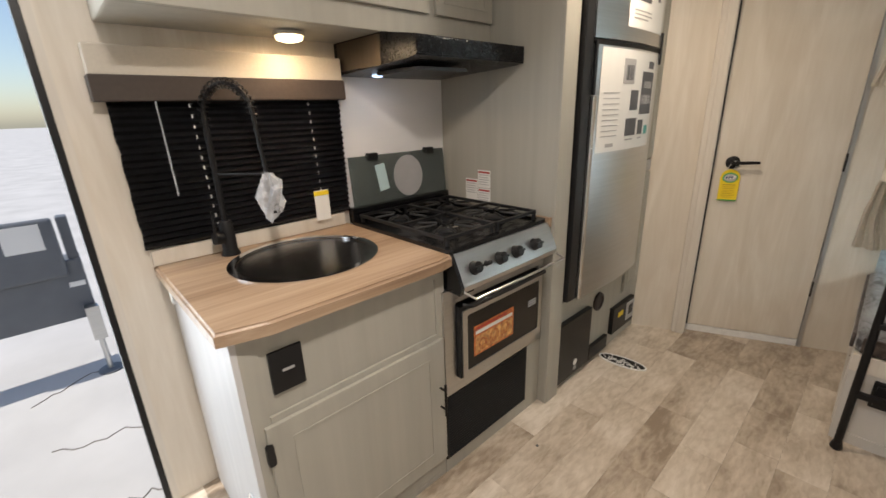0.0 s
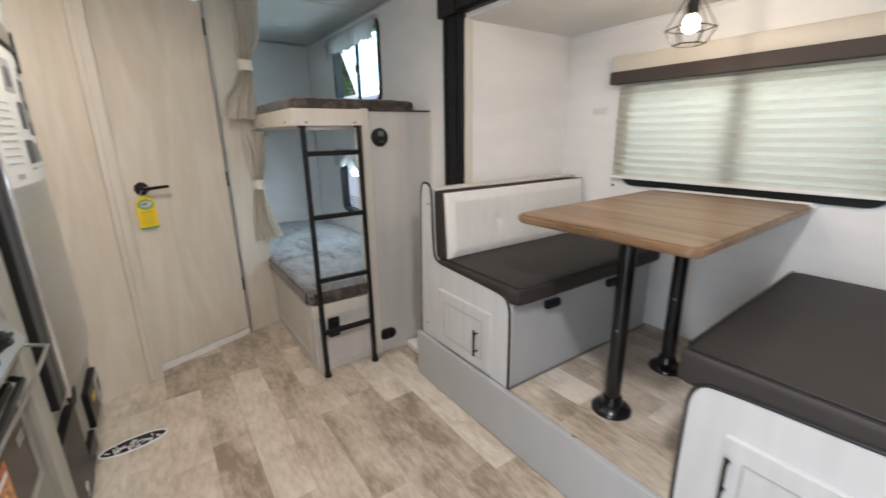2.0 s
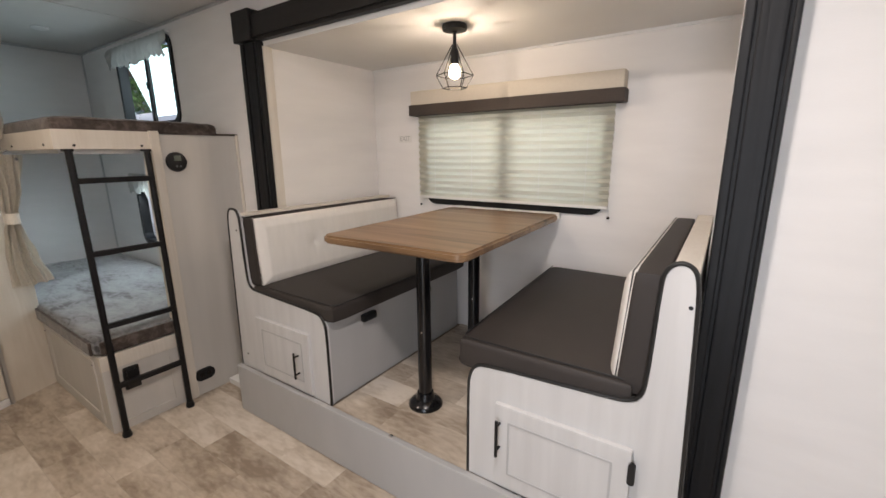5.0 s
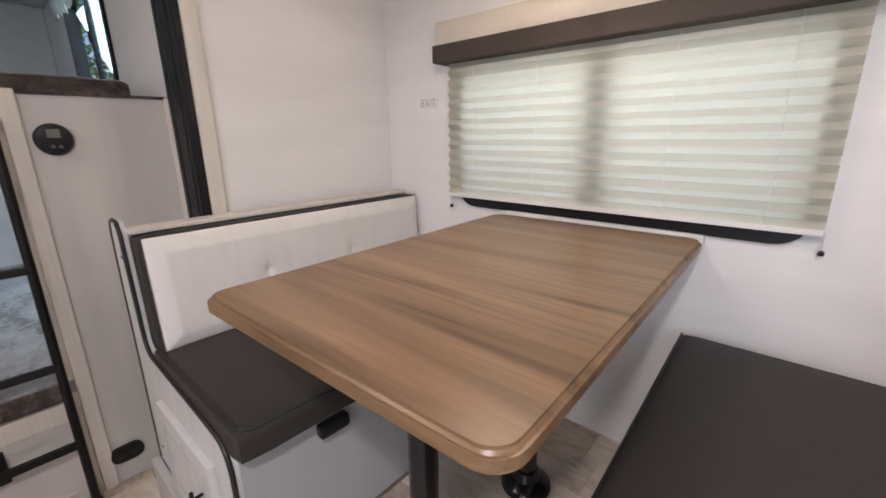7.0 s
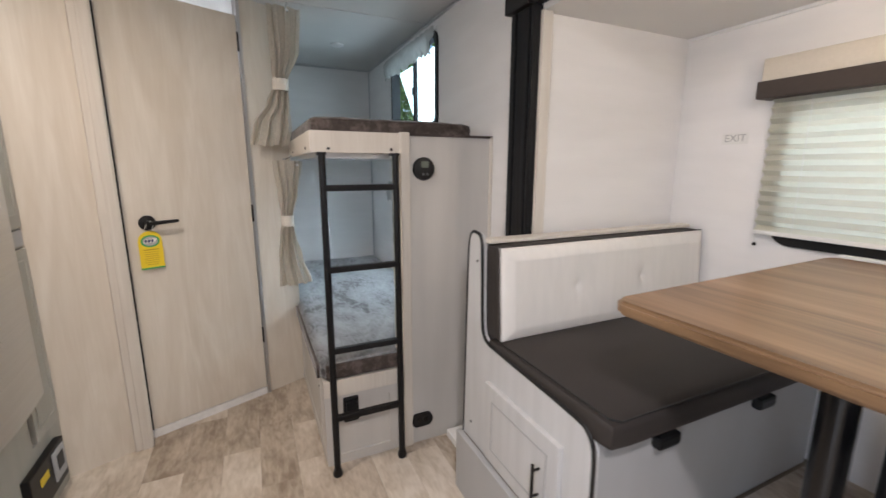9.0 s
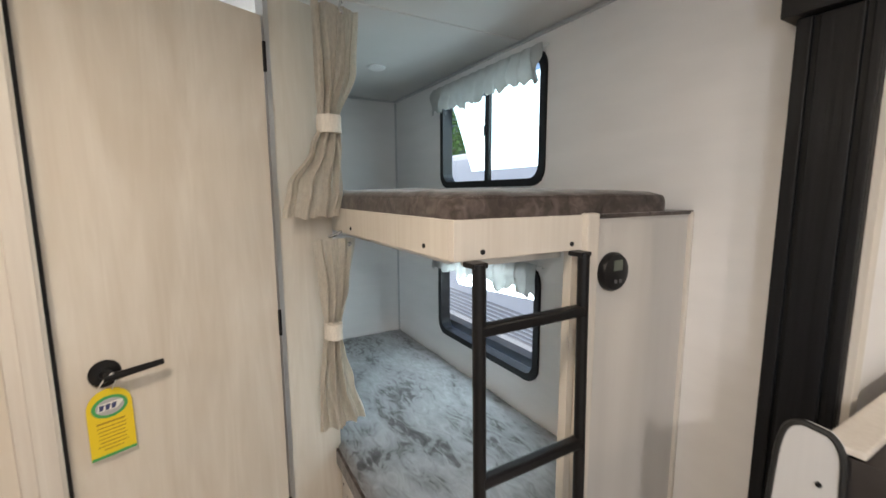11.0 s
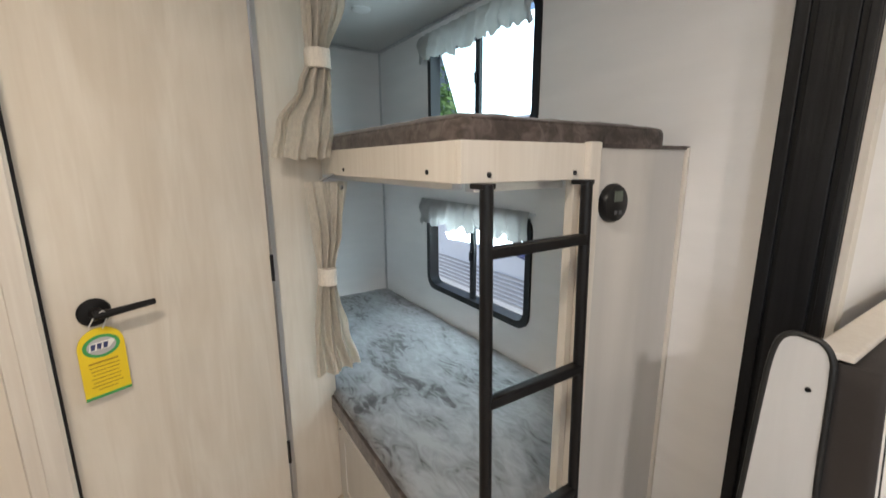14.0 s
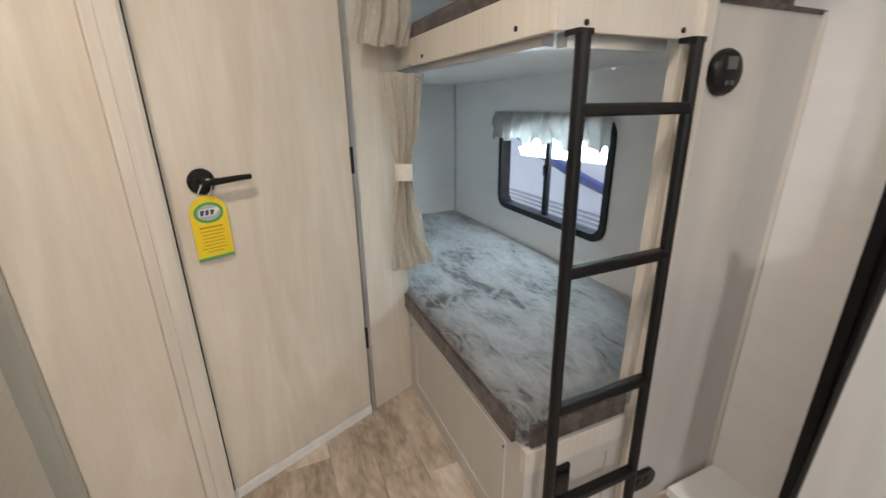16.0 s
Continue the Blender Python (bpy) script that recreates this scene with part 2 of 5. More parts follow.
M_BAG = material("clear_plastic_bag", (0.85, 0.86, 0.89), 0.22, contrast=0.2, scale=(60, 60, 60))
M_BAG.node_tree.nodes["Principled BSDF"].inputs["Alpha"].default_value = 0.40
M_DARKSTEEL = material("dark_steel", (0.14, 0.12, 0.10), 0.32, metal=1.0, contrast=0.15, scale=(40, 3, 3))
M_MESH = material("grey_mesh", (0.09, 0.09, 0.095), 0.5, metal=0.6, contrast=0.3, scale=(300, 300, 300))
M_CONC = material("concrete", (0.55, 0.535, 0.51), 0.85, contrast=0.18, scale=(1.2, 1.2, 1.2), bump=0.3, fine=40)
M_CRACK = material("concrete_crack", (0.20, 0.18, 0.16), 0.9, contrast=0.2)
M_CHASSIS = material("grey_chassis", (0.13, 0.14, 0.155), 0.5, contrast=0.12)
M_RV = material("white_fibreglass", (0.75, 0.76, 0.77), 0.35, contrast=0.05, scale=(2, 2, 2))
M_RVBLUE = material("blue_stripe", (0.05, 0.06, 0.16), 0.4, contrast=0.1)
M_LEAF = material("leaf", (0.10, 0.20, 0.045), 0.6, dark=(0.045, 0.10, 0.02), scale=(5, 5, 5))
M_BARK = material("bark", (0.14, 0.10, 0.07), 0.9, contrast=0.4, scale=(20, 20, 5), bump=0.5, fine=50)
M_PUCK = glow("puck_diffuser", (1.0, 0.76, 0.44), 5.0)
M_BULB = glow("bulb_filament", (1.0, 0.72, 0.38), 30.0)
M_LED = glow("hood_led", (0.55, 0.72, 1.0), 2.5)

# translucent pleated shade
M_SHADE = bpy.data.materials.new("pleated_shade_fabric")
M_SHADE.use_nodes = True
nt = M_SHADE.node_tree
dif, trl, mx = (nt.nodes.new(k) for k in ("ShaderNodeBsdfDiffuse", "ShaderNodeBsdfTranslucent", "ShaderNodeMixShader"))
dif.inputs[0].default_value = (0.70, 0.68, 0.60, 1)
trl.inputs[0].default_value = (0.76, 0.77, 0.66, 1)
mx.inputs[0].default_value = 0.55
nt.links.new(dif.outputs[0], mx.inputs[1])
nt.links.new(trl.outputs[0], mx.inputs[2])
nt.links.new(mx.outputs[0], nt.nodes["Material Output"].inputs[0])


# ---- mesh helpers ----
def box(bm, x0, x1, y0, y1, z0, z1, bevel=0.0, seg=2):
    r = bmesh.ops.create_cube(bm, size=1.0, matrix=Matrix.LocRotScale(((x0 + x1) / 2, (y0 + y1) / 2, (z0 + z1) / 2), None, (x1 - x0, y1 - y0, z1 - z0)))
    if bevel:
        edges = list({e for v in r["verts"] for e in v.link_edges})
        bmesh.ops.bevel(bm, geom=edges, offset=bevel, segments=seg, affect="EDGES", profile=0.6)
    return bm


def B(*a, **k):
    return box(bmesh.new(), *a, **k)


def prism(bm, pts, axis, a0, a1):
    """A polygon in the two other axes, drawn out from a0 to a1 along axis."""
    def at(p, a):
        return {"x": (a, p[0], p[1]), "y": (p[0], a, p[1]), "z": (p[0], p[1], a)}[axis]
    lo = [bm.verts.new(at(p, a0)) for p in pts]
    hi = [bm.verts.new(at(p, a1)) for p in pts]
    bm.faces.new(lo)
    bm.faces.new(hi[::-1])
    for i in range(len(pts)):
        j = (i + 1) % len(pts)
        bm.faces.new((lo[i], hi[i], hi[j], lo[j]))
    bmesh.ops.recalc_face_normals(bm, faces=bm.faces[:])
    return bm


def rounded(w0, w1, h0, h1, r, n=6):
    pts = []
    for cx, cy, a in ((w1 - r, h1 - r, 0), (w0 + r, h1 - r, 90), (w0 + r, h0 + r, 180), (w1 - r, h0 + r, 270)):
        for i in range(n + 1):
            t = radians(a + 90 * i / n)
            pts.append((cx + r * math.cos(t), cy + r * math.sin(t)))
    return pts


def ring(bm, outer, inner, axis, a0, a1):
    """A frame between two closed lines of as many points, drawn out along axis."""
    def at(p, a):
        return {"x": (a, p[0], p[1]), "y": (p[0], a, p[1]), "z": (p[0], p[1], a)}[axis]
    n = len(outer)
    rows = [[bm.verts.new(at(p, a)) for p in line] for line, a in ((outer, a0), (outer, a1), (inner, a1), (inner, a0))]
    for k in range(4):
        for i in range(n):
            j = (i + 1) % n
            bm.faces.new((rows[k][i], rows[k][j], rows[(k + 1) % 4][j], rows[(k + 1) % 4][i]))
    bmesh.ops.recalc_face_normals(bm, faces=bm.faces[:])
    return bm


def tube(bm, pts, r, n=10, caps=True):
    pts = [Vector(p) for p in pts]
    rows = []
    up = None
    for i, p in enumerate(pts):
        d = (pts[min(i + 1, len(pts) - 1)] - pts[max(i - 1, 0)]).normalized()
        if up is None:
            up = Vector((0, 0, 1)) if abs(d.z) < 0.9 else Vector((1, 0, 0))
        a = d.cross(up).normalized()
        up = a.cross(d).normalized()
        rad = r[i] if isinstance(r, (list, tuple)) else r
        rows.append([bm.verts.new(p + rad * (math.cos(2 * math.pi * k / n) * a + math.sin(2 * math.pi * k / n) * up)) for k in range(n)])
    for q, s in zip(rows, rows[1:]):
        for k in range(n):
            bm.faces.new((q[k], q[(k + 1) % n], s[(k + 1) % n], s[k]))
    if caps:
        bm.faces.new(rows[0][::-1])
        bm.faces.new(rows[-1])
    bmesh.ops.recalc_face_normals(bm, faces=bm.faces[:])
    return bm


def lathe(bm, profile, m=None, n=28):
    """Rings of (radius, height) about z, closed at both ends."""
    rows = [[Vector((r * math.cos(2 * math.pi * k / n), r * math.sin(2 * math.pi * k / n), z)) for k in range(n)] for r, z in profile]
    rows = [[bm.verts.new(m @ v if m else v) for v in row] for row in rows]
    for q, s in zip(rows, rows[1:]):
        for k in range(n):
            bm.faces.new((q[k], q[(k + 1) % n], s[(k + 1) % n], s[k]))
    bm.faces.new(rows[0][::-1])
    bm.faces.new(rows[-1])
    bmesh.ops.recalc_face_normals(bm, faces=bm.faces[:])
    return bm


def part(name, bm, mat, parent=None, label="", smooth=False, m=None):
    if m:
        bm.transform(m)
    me = bpy.data.meshes.new(name)
    bm.to_mesh(me)
    bm.free()
    if smooth:
        me.polygons.foreach_set("use_smooth", [True] * len(me.polygons))
        me.set_sharp_from_angle(angle=radians(40))
    me.materials.append(mat)
    ob = new(name, me)
    if parent:
        ob.parent = parent
        if not parent.data:
            ob.matrix_parent_inverse = Matrix.Translation(-parent.location)
    if label:
        ob["label"] = label
    return ob


def thing(name, at, label, category, group="", kind=""):
    ob = new(name)
    ob.empty_display_size = 0.05
    ob.location = at
    return tagged(ob, label, category, group, kind)


def structure(name, bm, mat, label, category, smooth=False, m=None):
    return tagged(part(name, bm, mat, None, "", smooth, m), label, category, kind="structure")


def text_mesh(words, size):
    cu = bpy.data.curves.new("writing", "FONT")
    cu.body, cu.size, cu.align_x, cu.align_y = words, size, "CENTER", "CENTER"
    ob = bpy.data.objects.new("writing", cu)
    scene.collection.objects.link(ob)
    me = bpy.data.meshes.new_from_object(ob)
    bpy.data.objects.remove(ob)
    bm = bmesh.new()
    bm.from_mesh(me)
    bpy.data.meshes.remove(me)
    return bm


# ---- structure ----
XL, XR, YF, YB, ZC = 1.54, 3.97, -0.60, 5.93, 2.11     # inner faces of the trailer
SX, SY0, SY1, SZ0, SZ1 = 4.72, 1.565, 3.500, 0.256, 1.830     # inner faces of the slide-out
GROUND = -0.65


def wall_x(name, x0, x1, ya, yb, za, zb, holes, mat, label):
    """A wall across x with rectangular holes (y0, y1, z0, z1), none above another's full width."""
    bm = bmesh.new()
    ys = sorted({ya, yb, *[h[0] for h in holes], *[h[1] for h in holes]})
    for a, b in zip(ys, ys[1:]):
        cut = sorted((h[2], h[3]) for h in holes if h[0] <= a and h[1] >= b)
        z = za
        for c, d in cut:
            if c > z:
                box(bm, x0, x1, a, b, z, c)
            z = d
        if z < zb:
            box(bm, x0, x1, a, b, z, zb)
    bmesh.ops.remove_doubles(bm, verts=bm.verts[:], dist=1e-5)
    return structure(name, bm, mat, label, "wall")


UPW = (4.47, 5.27, 1.525, 2.03)      # upper bunk window, y0 y1 z0 z1
LOW = (4.475, 5.30, 0.665, 1.15)     # lower bunk window
KIW = (1.93, 2.58, 0.98, 1.42)       # kitchen window
DIW = (2.04, 3.07, 1.03, 1.53)       # dinette window
wall_x("wall_kitchen", XL - 0.05, XL, YF, YB, -0.05, ZC, [(1.02, 1.765, -0.05, 1.95), KIW], M_ASH, "washed beige wall panel with the entry opening")
wall_x("wall_street", XR, XR + 0.045, YF, YB, -0.05, ZC, [(1.52, 3.55, -0.05, 1.88), UPW, LOW], M_WALL, "white papered wall with bunk windows")
structure("wall_rear", B(XL - 0.05, XR + 0.05, YB, YB + 0.05, -0.05, ZC), M_WALL, "plain white rear wall of the bunk", "wall")
# wall_front is added out of view to close the shell behind the camera
structure("wall_front", B(XL - 0.05, XR + 0.05, YF - 0.05, YF, -0.05, ZC), M_WALL, "plain white wall closing the unseen front end", "wall")
floor = structure("floor", B(XL - 0.05, XR + 0.05, YF, YB, -0.05, -0.004), M_FLOORB, "worn taupe and beige wood-look vinyl planks", "floor")
bm = B(XL - 0.05, XR + 0.05, YF, YB, ZC, ZC + 0.05)
for y in (0.95, 2.2, 3.42, 4.62):
    box(bm, XL, XR, y - 0.012, y + 0.012, ZC - 0.004, ZC + 0.001)
structure("ceiling", bm, M_CEIL, "white panelled ceiling with flat seam strips", "ceiling")
structure("trim_ceiling", B(XR - 0.014, XR, 3.72, YB, ZC - 0.016, ZC - 0.004), M_SILVER, "thin grey ceiling edge strip", "trim")
structure("trim_rear_corner", B(XR - 0.010, XR, YB - 0.010, YB, 0.0, ZC - 0.02), M_SILVER, "thin grey corner strip", "trim")
structure("trim_rear_top", B(3.2, XR - 0.014, YB - 0.012, YB, ZC - 0.016, ZC - 0.004), M_SILVER, "thin grey ceiling edge strip", "trim")

# slide-out room
slide_floor = structure("floor_slide", B(3.662, SX, SY0 - 0.02, SY1 + 0.02, SZ0 - 0.05, SZ0 - 0.004), M_FLOORB, "raised slide-out floor of wood-look planks", "floor")
structure("wall_slide_rear", B(XR - 0.030, SX + 0.05, SY1, SY1 + 0.046, SZ0 - 0.05, SZ1 + 0.05), M_WALL, "white papered slide-out end wall", "wall")
structure("wall_slide_front", B(XR + 0.046, SX + 0.05, SY0 - 0.05, SY0, SZ0 - 0.05, SZ1 + 0.05), M_WALL, "white papered slide-out end wall", "wall")
wall_x("wall_slide_outer", SX, SX + 0.045, SY0, SY1, SZ0 - 0.05, SZ1 + 0.05, [DIW], M_WALL, "white papered slide-out wall with the dinette window")
structure("ceiling_slide", B(XR - 0.03, SX, SY0, SY1, SZ1, SZ1 + 0.04), M_CEIL, "white slide-out ceiling", "ceiling")
structure("trim_slide_ceiling", B(SX - 0.012, SX, SY0, SY1, SZ1 - 0.012, SZ1 - 0.001), M_WHITE, "thin white ceiling edge strip", "trim")
structure("trim_slide_seal", B(XR - 0.040, XR + 0.002, SY1 - 0.026, SY1 - 0.012, SZ0, SZ1 - 0.002), M_TRIM, "pale washed slide-out edge strip", "trim")
structure("trim_base", B(3.74, 3.968, 3.640, 3.845, 0.0, 0.035, bevel=0.004), M_WHITE, "white sill beside the slide-out", "trim")
structure("trim_fascia", B(3.636, 3.660, 1.50, 3.535, 0.004, SZ0 + 0.002, bevel=0.003), M_GREY, "grey slide-out step fascia board", "trim")


def grooved(bm, y0, y1, z0, z1, x0=3.902, x1=3.969):
    box(bm, x0 + 0.010, x1, y0, y1, z0, z1, bevel=0.003)
    w = y1 - y0
    for a, b in ((0.0, 0.14), (0.20, 0.72), (0.78, 1.0)):
        box(bm, x0, x0 + 0.011, y0 + a * w + 0.001, y0 + b * w - 0.001, z0 + 0.002, z1 - 0.002, bevel=0.004)
    return bm


structure("trim_post_rear", grooved(bmesh.new(), 3.489, 3.632, 0.08, 1.850), M_POST, "black wood-grained slide-out post", "trim")
structure("trim_post_front", grooved(bmesh.new(), 1.452, 1.562, 0.09, 1.850), M_POST, "black wood-grained slide-out post", "trim")
bm = B(3.910, 3.969, 1.562, 3.510, 1.852, 1.975, bevel=0.003)
box(bm, 3.898, 3.911, 1.562, 3.510, 1.866, 1.960, bevel=0.005)
structure("trim_header", bm, M_BEAM, "black wood-grained slide-out header beam", "trim")
for y in (3.511, 1.416):
    structure("trim_block", B(3.886, 3.969, y, y + 0.145, 1.852, 1.992, bevel=0.005), M_BEAM, "black square corner block", "trim")
structure("trim_bracket", B(3.95, 3.969, 1.425, 1.450, 0.11, 0.15, bevel=0.003), M_BLACK, "small black post bracket", "trim")

# bathroom wall, set askew
TH = 23.0
DM = pose(2.44, 4.42, 0, 0, 0, TH)      # x along the door, -y to the room
DW, DH = 0.560, 2.020
structure("wall_bath_strip", B(DW + 0.020, 0.800, 0.0, 0.04, 0, ZC), M_ASH, "washed wood panel strip beside the door", "wall", m=DM)
structure("wall_bath_end", B(-0.36, -0.085, -0.052, -0.012, 0, ZC), M_ASH, "washed wood panel wall beside the pantry", "wall", m=DM)
structure("wall_bunk_side", B(3.125, 3.150, 4.735, YB, 0, ZC), M_WALL, "plain white bunk side wall", "wall")
bm = B(-0.085, -0.012, -0.070, 0.02, 0, ZC, bevel=0.006)
box(bm, -0.060, -0.020, -0.078, -0.069, 0, ZC, bevel=0.003)
structure("trim_jamb", bm, M_TRIM, "pale washed wood door jamb", "trim", m=DM)
structure("trim_jamb_edge", B(-0.012, -0.0075, -0.030, 0.03, 0.0, ZC), M_SILVER, "grey door edge strip", "trim", m=DM)
structure("trim_hinge_side", B(DW + 0.004, DW + 0.020, -0.012, 0.03, 0.0, ZC), M_SILVER, "grey metal hinge strip", "trim", m=DM)
structure("trim_threshold", B(0.0, DW, -0.010, 0.03, 0.0, 0.040, bevel=0.003), M_THRESH, "white marbled door threshold", "trim", m=DM)
structure("wall_bath_back", B(1.6, 3.1, 5.60, 5.64, 0, ZC), M_WHITE, "white bathroom wall", "wall")

door = thing("door_bath", DM.translation, "closed pale washed wood bathroom door", "door", kind="structure")
part("door_leaf", B(0.004, DW, -0.006, 0.026, 0.044, DH, bevel=0.002), M_ASH, door, m=DM)
# solid black strip, proud of the leaf, painted for the shade in the gap
part("dark_gap", B(-0.0074, 0.0040, -0.0115, 0.02, 0.044, DH), M_BLACK, door, "dark door gap", m=DM)
for z in (1.90, 1.05, 0.36):
    part("hinge", B(DW - 0.002, DW + 0.006, -0.015, -0.005, z - 0.045, z + 0.045, bevel=0.002), M_BLACK, door, "black hinge", m=DM)
HX, HZ = 0.088, 1.043
bm = lathe(bmesh.new(), [(0.012, 0), (0.033, 0.0), (0.034, 0.006), (0.030, 0.011), (0.014, 0.014), (0.012, 0.045), (0.010, 0.046)], pose(HX, -0.006, HZ, 90, 0, 0))
handle = part("door_handle", bm, M_METALBLK, door, "black lever handle", True, DM)
bm = tube(bmesh.new(), [(HX - 0.012, -0.046, HZ), (HX + 0.03, -0.05, HZ + 0.001), (HX + 0.08, -0.050, HZ + 0.003), (HX + 0.114, -0.047, HZ + 0.003)], [0.011, 0.009, 0.008, 0.0075])
part("lever", bm, M_METALBLK, handle, "black lever", True, DM)

tag = thing("door_hanger", DM @ Vector((HX, -0.03, HZ - 0.1)), "yellow cardboard hanger tag with green edges on the door handle", "tag")
TW, TZ0 = 0.046, HZ - 0.010
pts = [(HX - TW, TZ0 - 0.200), (HX + TW, TZ0 - 0.200), (HX + TW, TZ0 - 0.072)] + [(HX + TW * math.cos(radians(a)), TZ0 - 0.072 + 0.046 * math.sin(radians(a))) for a in range(15, 166, 15)] + [(HX - TW, TZ0 - 0.072)]
part("card", prism(bmesh.new(), pts, "y", -0.0205, -0.018), M_YEL, tag, m=DM)
part("green_edge", B(HX - TW, HX + TW, -0.0215, -0.0205, TZ0 - 0.200, TZ0 - 0.193), M_GRN, tag, "green band", m=DM)


def tag_oval(rx, rz, lift, mat, label):
    part("badge", lathe(bmesh.new(), [(1.0, 0), (1.0, 0.0006)], pose(HX, -0.0205 - lift, TZ0 - 0.072, 90, 0, 0) @ Matrix.Diagonal((rx, rz, 1, 1))), mat, tag, label, m=DM)


tag_oval(0.037, 0.028, 0.0, M_GRN, "green oval badge")
tag_oval(0.029, 0.021, 0.0007, M_INKL, "grey inner oval")
part("white_patch", prism(bmesh.new(), [(HX - 0.026, TZ0 - 0.080), (HX + 0.014, TZ0 - 0.080), (HX + 0.027, TZ0 - 0.066), (HX + 0.024, TZ0 - 0.060), (HX - 0.022, TZ0 - 0.062)], "y", -0.0226, -0.0219), M_PAPER, tag, "white slanted patch", m=DM)
for k in range(3):
    a = HX - 0.022 + k * 0.0125
    part("mark", prism(bmesh.new(), [(a, TZ0 - 0.078), (a + 0.007, TZ0 - 0.078), (a + 0.011, TZ0 - 0.064), (a + 0.001, TZ0 - 0.064)], "y", -0.0232, -0.0227), M_RVBLUE, tag, "navy slanted mark", m=DM)
part("text_bar", B(HX - 0.030, HX + 0.028, -0.0212, -0.0206, TZ0 - 0.113, TZ0 - 0.109), M_TAGINK, tag, "brown heading bar", m=DM)
for i, w in enumerate((0.060, 0.056, 0.052, 0.058, 0.054, 0.062, 0.040)):
    part("text_bar", B(HX - w / 2, HX + w / 2, -0.0212, -0.0206, TZ0 - 0.123 - i * 0.0095, TZ0 - 0.121 - i * 0.0095), M_TAGINK, tag, m=DM)
part("string", tube(bmesh.new(), [(HX - 0.018, -0.021, TZ0 - 0.020), (HX - 0.010, -0.047, TZ0 + 0.010), (HX + 0.004, -0.057, TZ0 + 0.022), (HX + 0.016, -0.045, TZ0 + 0.006), (HX + 0.008, -0.021, TZ0 - 0.030)], 0.0016, 6), M_PAPER, tag, "white loop", True, m=DM)


# ---- windows ----
def window(name, w, x, label, mullion=None, inner=1, bar=0.016):
    """A black rounded window frame in a wall across x; the room is on the side -x if inner is 1."""
    y0, y1, z0, z1 = w
    t = thing(name, (x, (y0 + y1) / 2, z0), label, "window", kind="structure")
    a, b = (x - 0.012, x + 0.05) if inner == 1 else (x - 0.05, x + 0.012)
    o, i = rounded(y0 - 0.018, y1 + 0.018, z0 - 0.018, z1 + 0.018, 0.075), rounded(y0 + 0.014, y1 - 0.014, z0 + 0.014, z1 - 0.014, 0.055)
    part("window_frame", ring(bmesh.new(), o, i, "x", a, b), M_BLACK, t, "black aluminium frame")
    m = mullion or (y0 + y1) / 2
    fx = (a + b) / 2
    part("mullion", B(fx - 0.010, fx + 0.012, m - bar, m + bar, z0 + 0.012, z1 - 0.012, bevel=0.003), M_BLACK, t, "black sliding bar")
    part("latch", B(fx - 0.020, fx - 0.009, m - 0.004, m + 0.012, (z0 + z1) / 2 - 0.025, (z0 + z1) / 2 + 0.025, bevel=0.002), M_BLACK, t)
    for p, q, d in ((y0 + 0.012, m, 0.006), (m, y1 - 0.012, 0.016)):
        g = part("pane", B(fx + d, fx + d + 0.003, p, q, z0 + 0.012, z1 - 0.012), M_GLASS, t, "clear pane")
        g.visible_shadow = False
    return t


window("window_upper_bunk", UPW, XR, "black framed sliding window over the upper bunk", 4.87)
window("window_lower_bunk", LOW, XR, "black framed sliding window over the lower bunk", 4.90)
window("window_dinette", DIW, SX, "black framed dinette window behind a shade", bar=0.032)
window("window_kitchen", KIW, XL, "black framed kitchen window behind a blind", inner=-1)


def gathered(bm, y0, y1, z0, z1, x, folds, deep, ruffle):
    n, k = 90, 8
    rows = []
    for j in range(k + 1):
        v = j / k
        row = []
        for i in range(n + 1):
            u = i / n
            zb = z0 + ruffle * (0.6 * noise.noise((u * 9, z0, 1)) + 0.4 * noise.noise((u * 27, z0, 4)))
            z = z1 + (zb - z1) * v
            d = deep * (0.25 + 0.75 * math.sin(math.pi * min(v * 1.05, 1)) ** 0.6 * 0.8 + 0.2 * v) * (0.5 + 0.5 * math.sin(u * folds * 2 * math.pi + 2.5 * noise.noise((u * 6, v * 2, z0))))
            row.append(bm.verts.new((x - 0.012 - d - 0.010 * v, y0 + (y1 - y0) * u, z)))
        rows.append(row)
    for p, q in zip(rows, rows[1:]):
        for i in range(n):
            bm.faces.new((p[i], p[i + 1], q[i + 1], q[i]))
    r = bmesh.ops.solidify(bm, geom=bm.faces[:], thickness=0.003)
    bmesh.ops.recalc_face_normals(bm, faces=bm.faces[:])
    return bm


for (y0, y1, z0, z1), lab in (((4.455, 5.33, 1.915, 2.055), "gathered white fabric valance over the upper window"), ((4.45, 5.34, 1.045, 1.185), "gathered white fabric valance over the lower window")):
    t = thing("window_valance", (XR, (y0 + y1) / 2, z0), lab, "valance", "bunk window valances")
    part("fabric", gathered(bmesh.new(), y0, y1, z0, z1, XR - 0.014, 11, 0.035, 0.085), M_VAL, t, smooth=True)
    part("rod", tube(bmesh.new(), [(XR - 0.02, y0 - 0.02, z1 - 0.012), (XR - 0.02, y1 + 0.01, z1 - 0.012)], 0.006, 8), M_WHITE, t)

# ---- dinette ----
PROFILE = [(0.0, SZ0), (0.0, 0.585), (0.006, 0.625), (0.022, 0.655), (0.055, 0.672), (0.440, 0.688), (0.478, 0.694), (0.502, 0.712), (0.512, 0.75),
           (0.520, 1.012), (0.524, 1.042), (0.537, 1.064), (0.560, 1.073), (0.583, 1.062), (0.594, 1.032), (0.600, 0.95), (0.622, SZ0)]


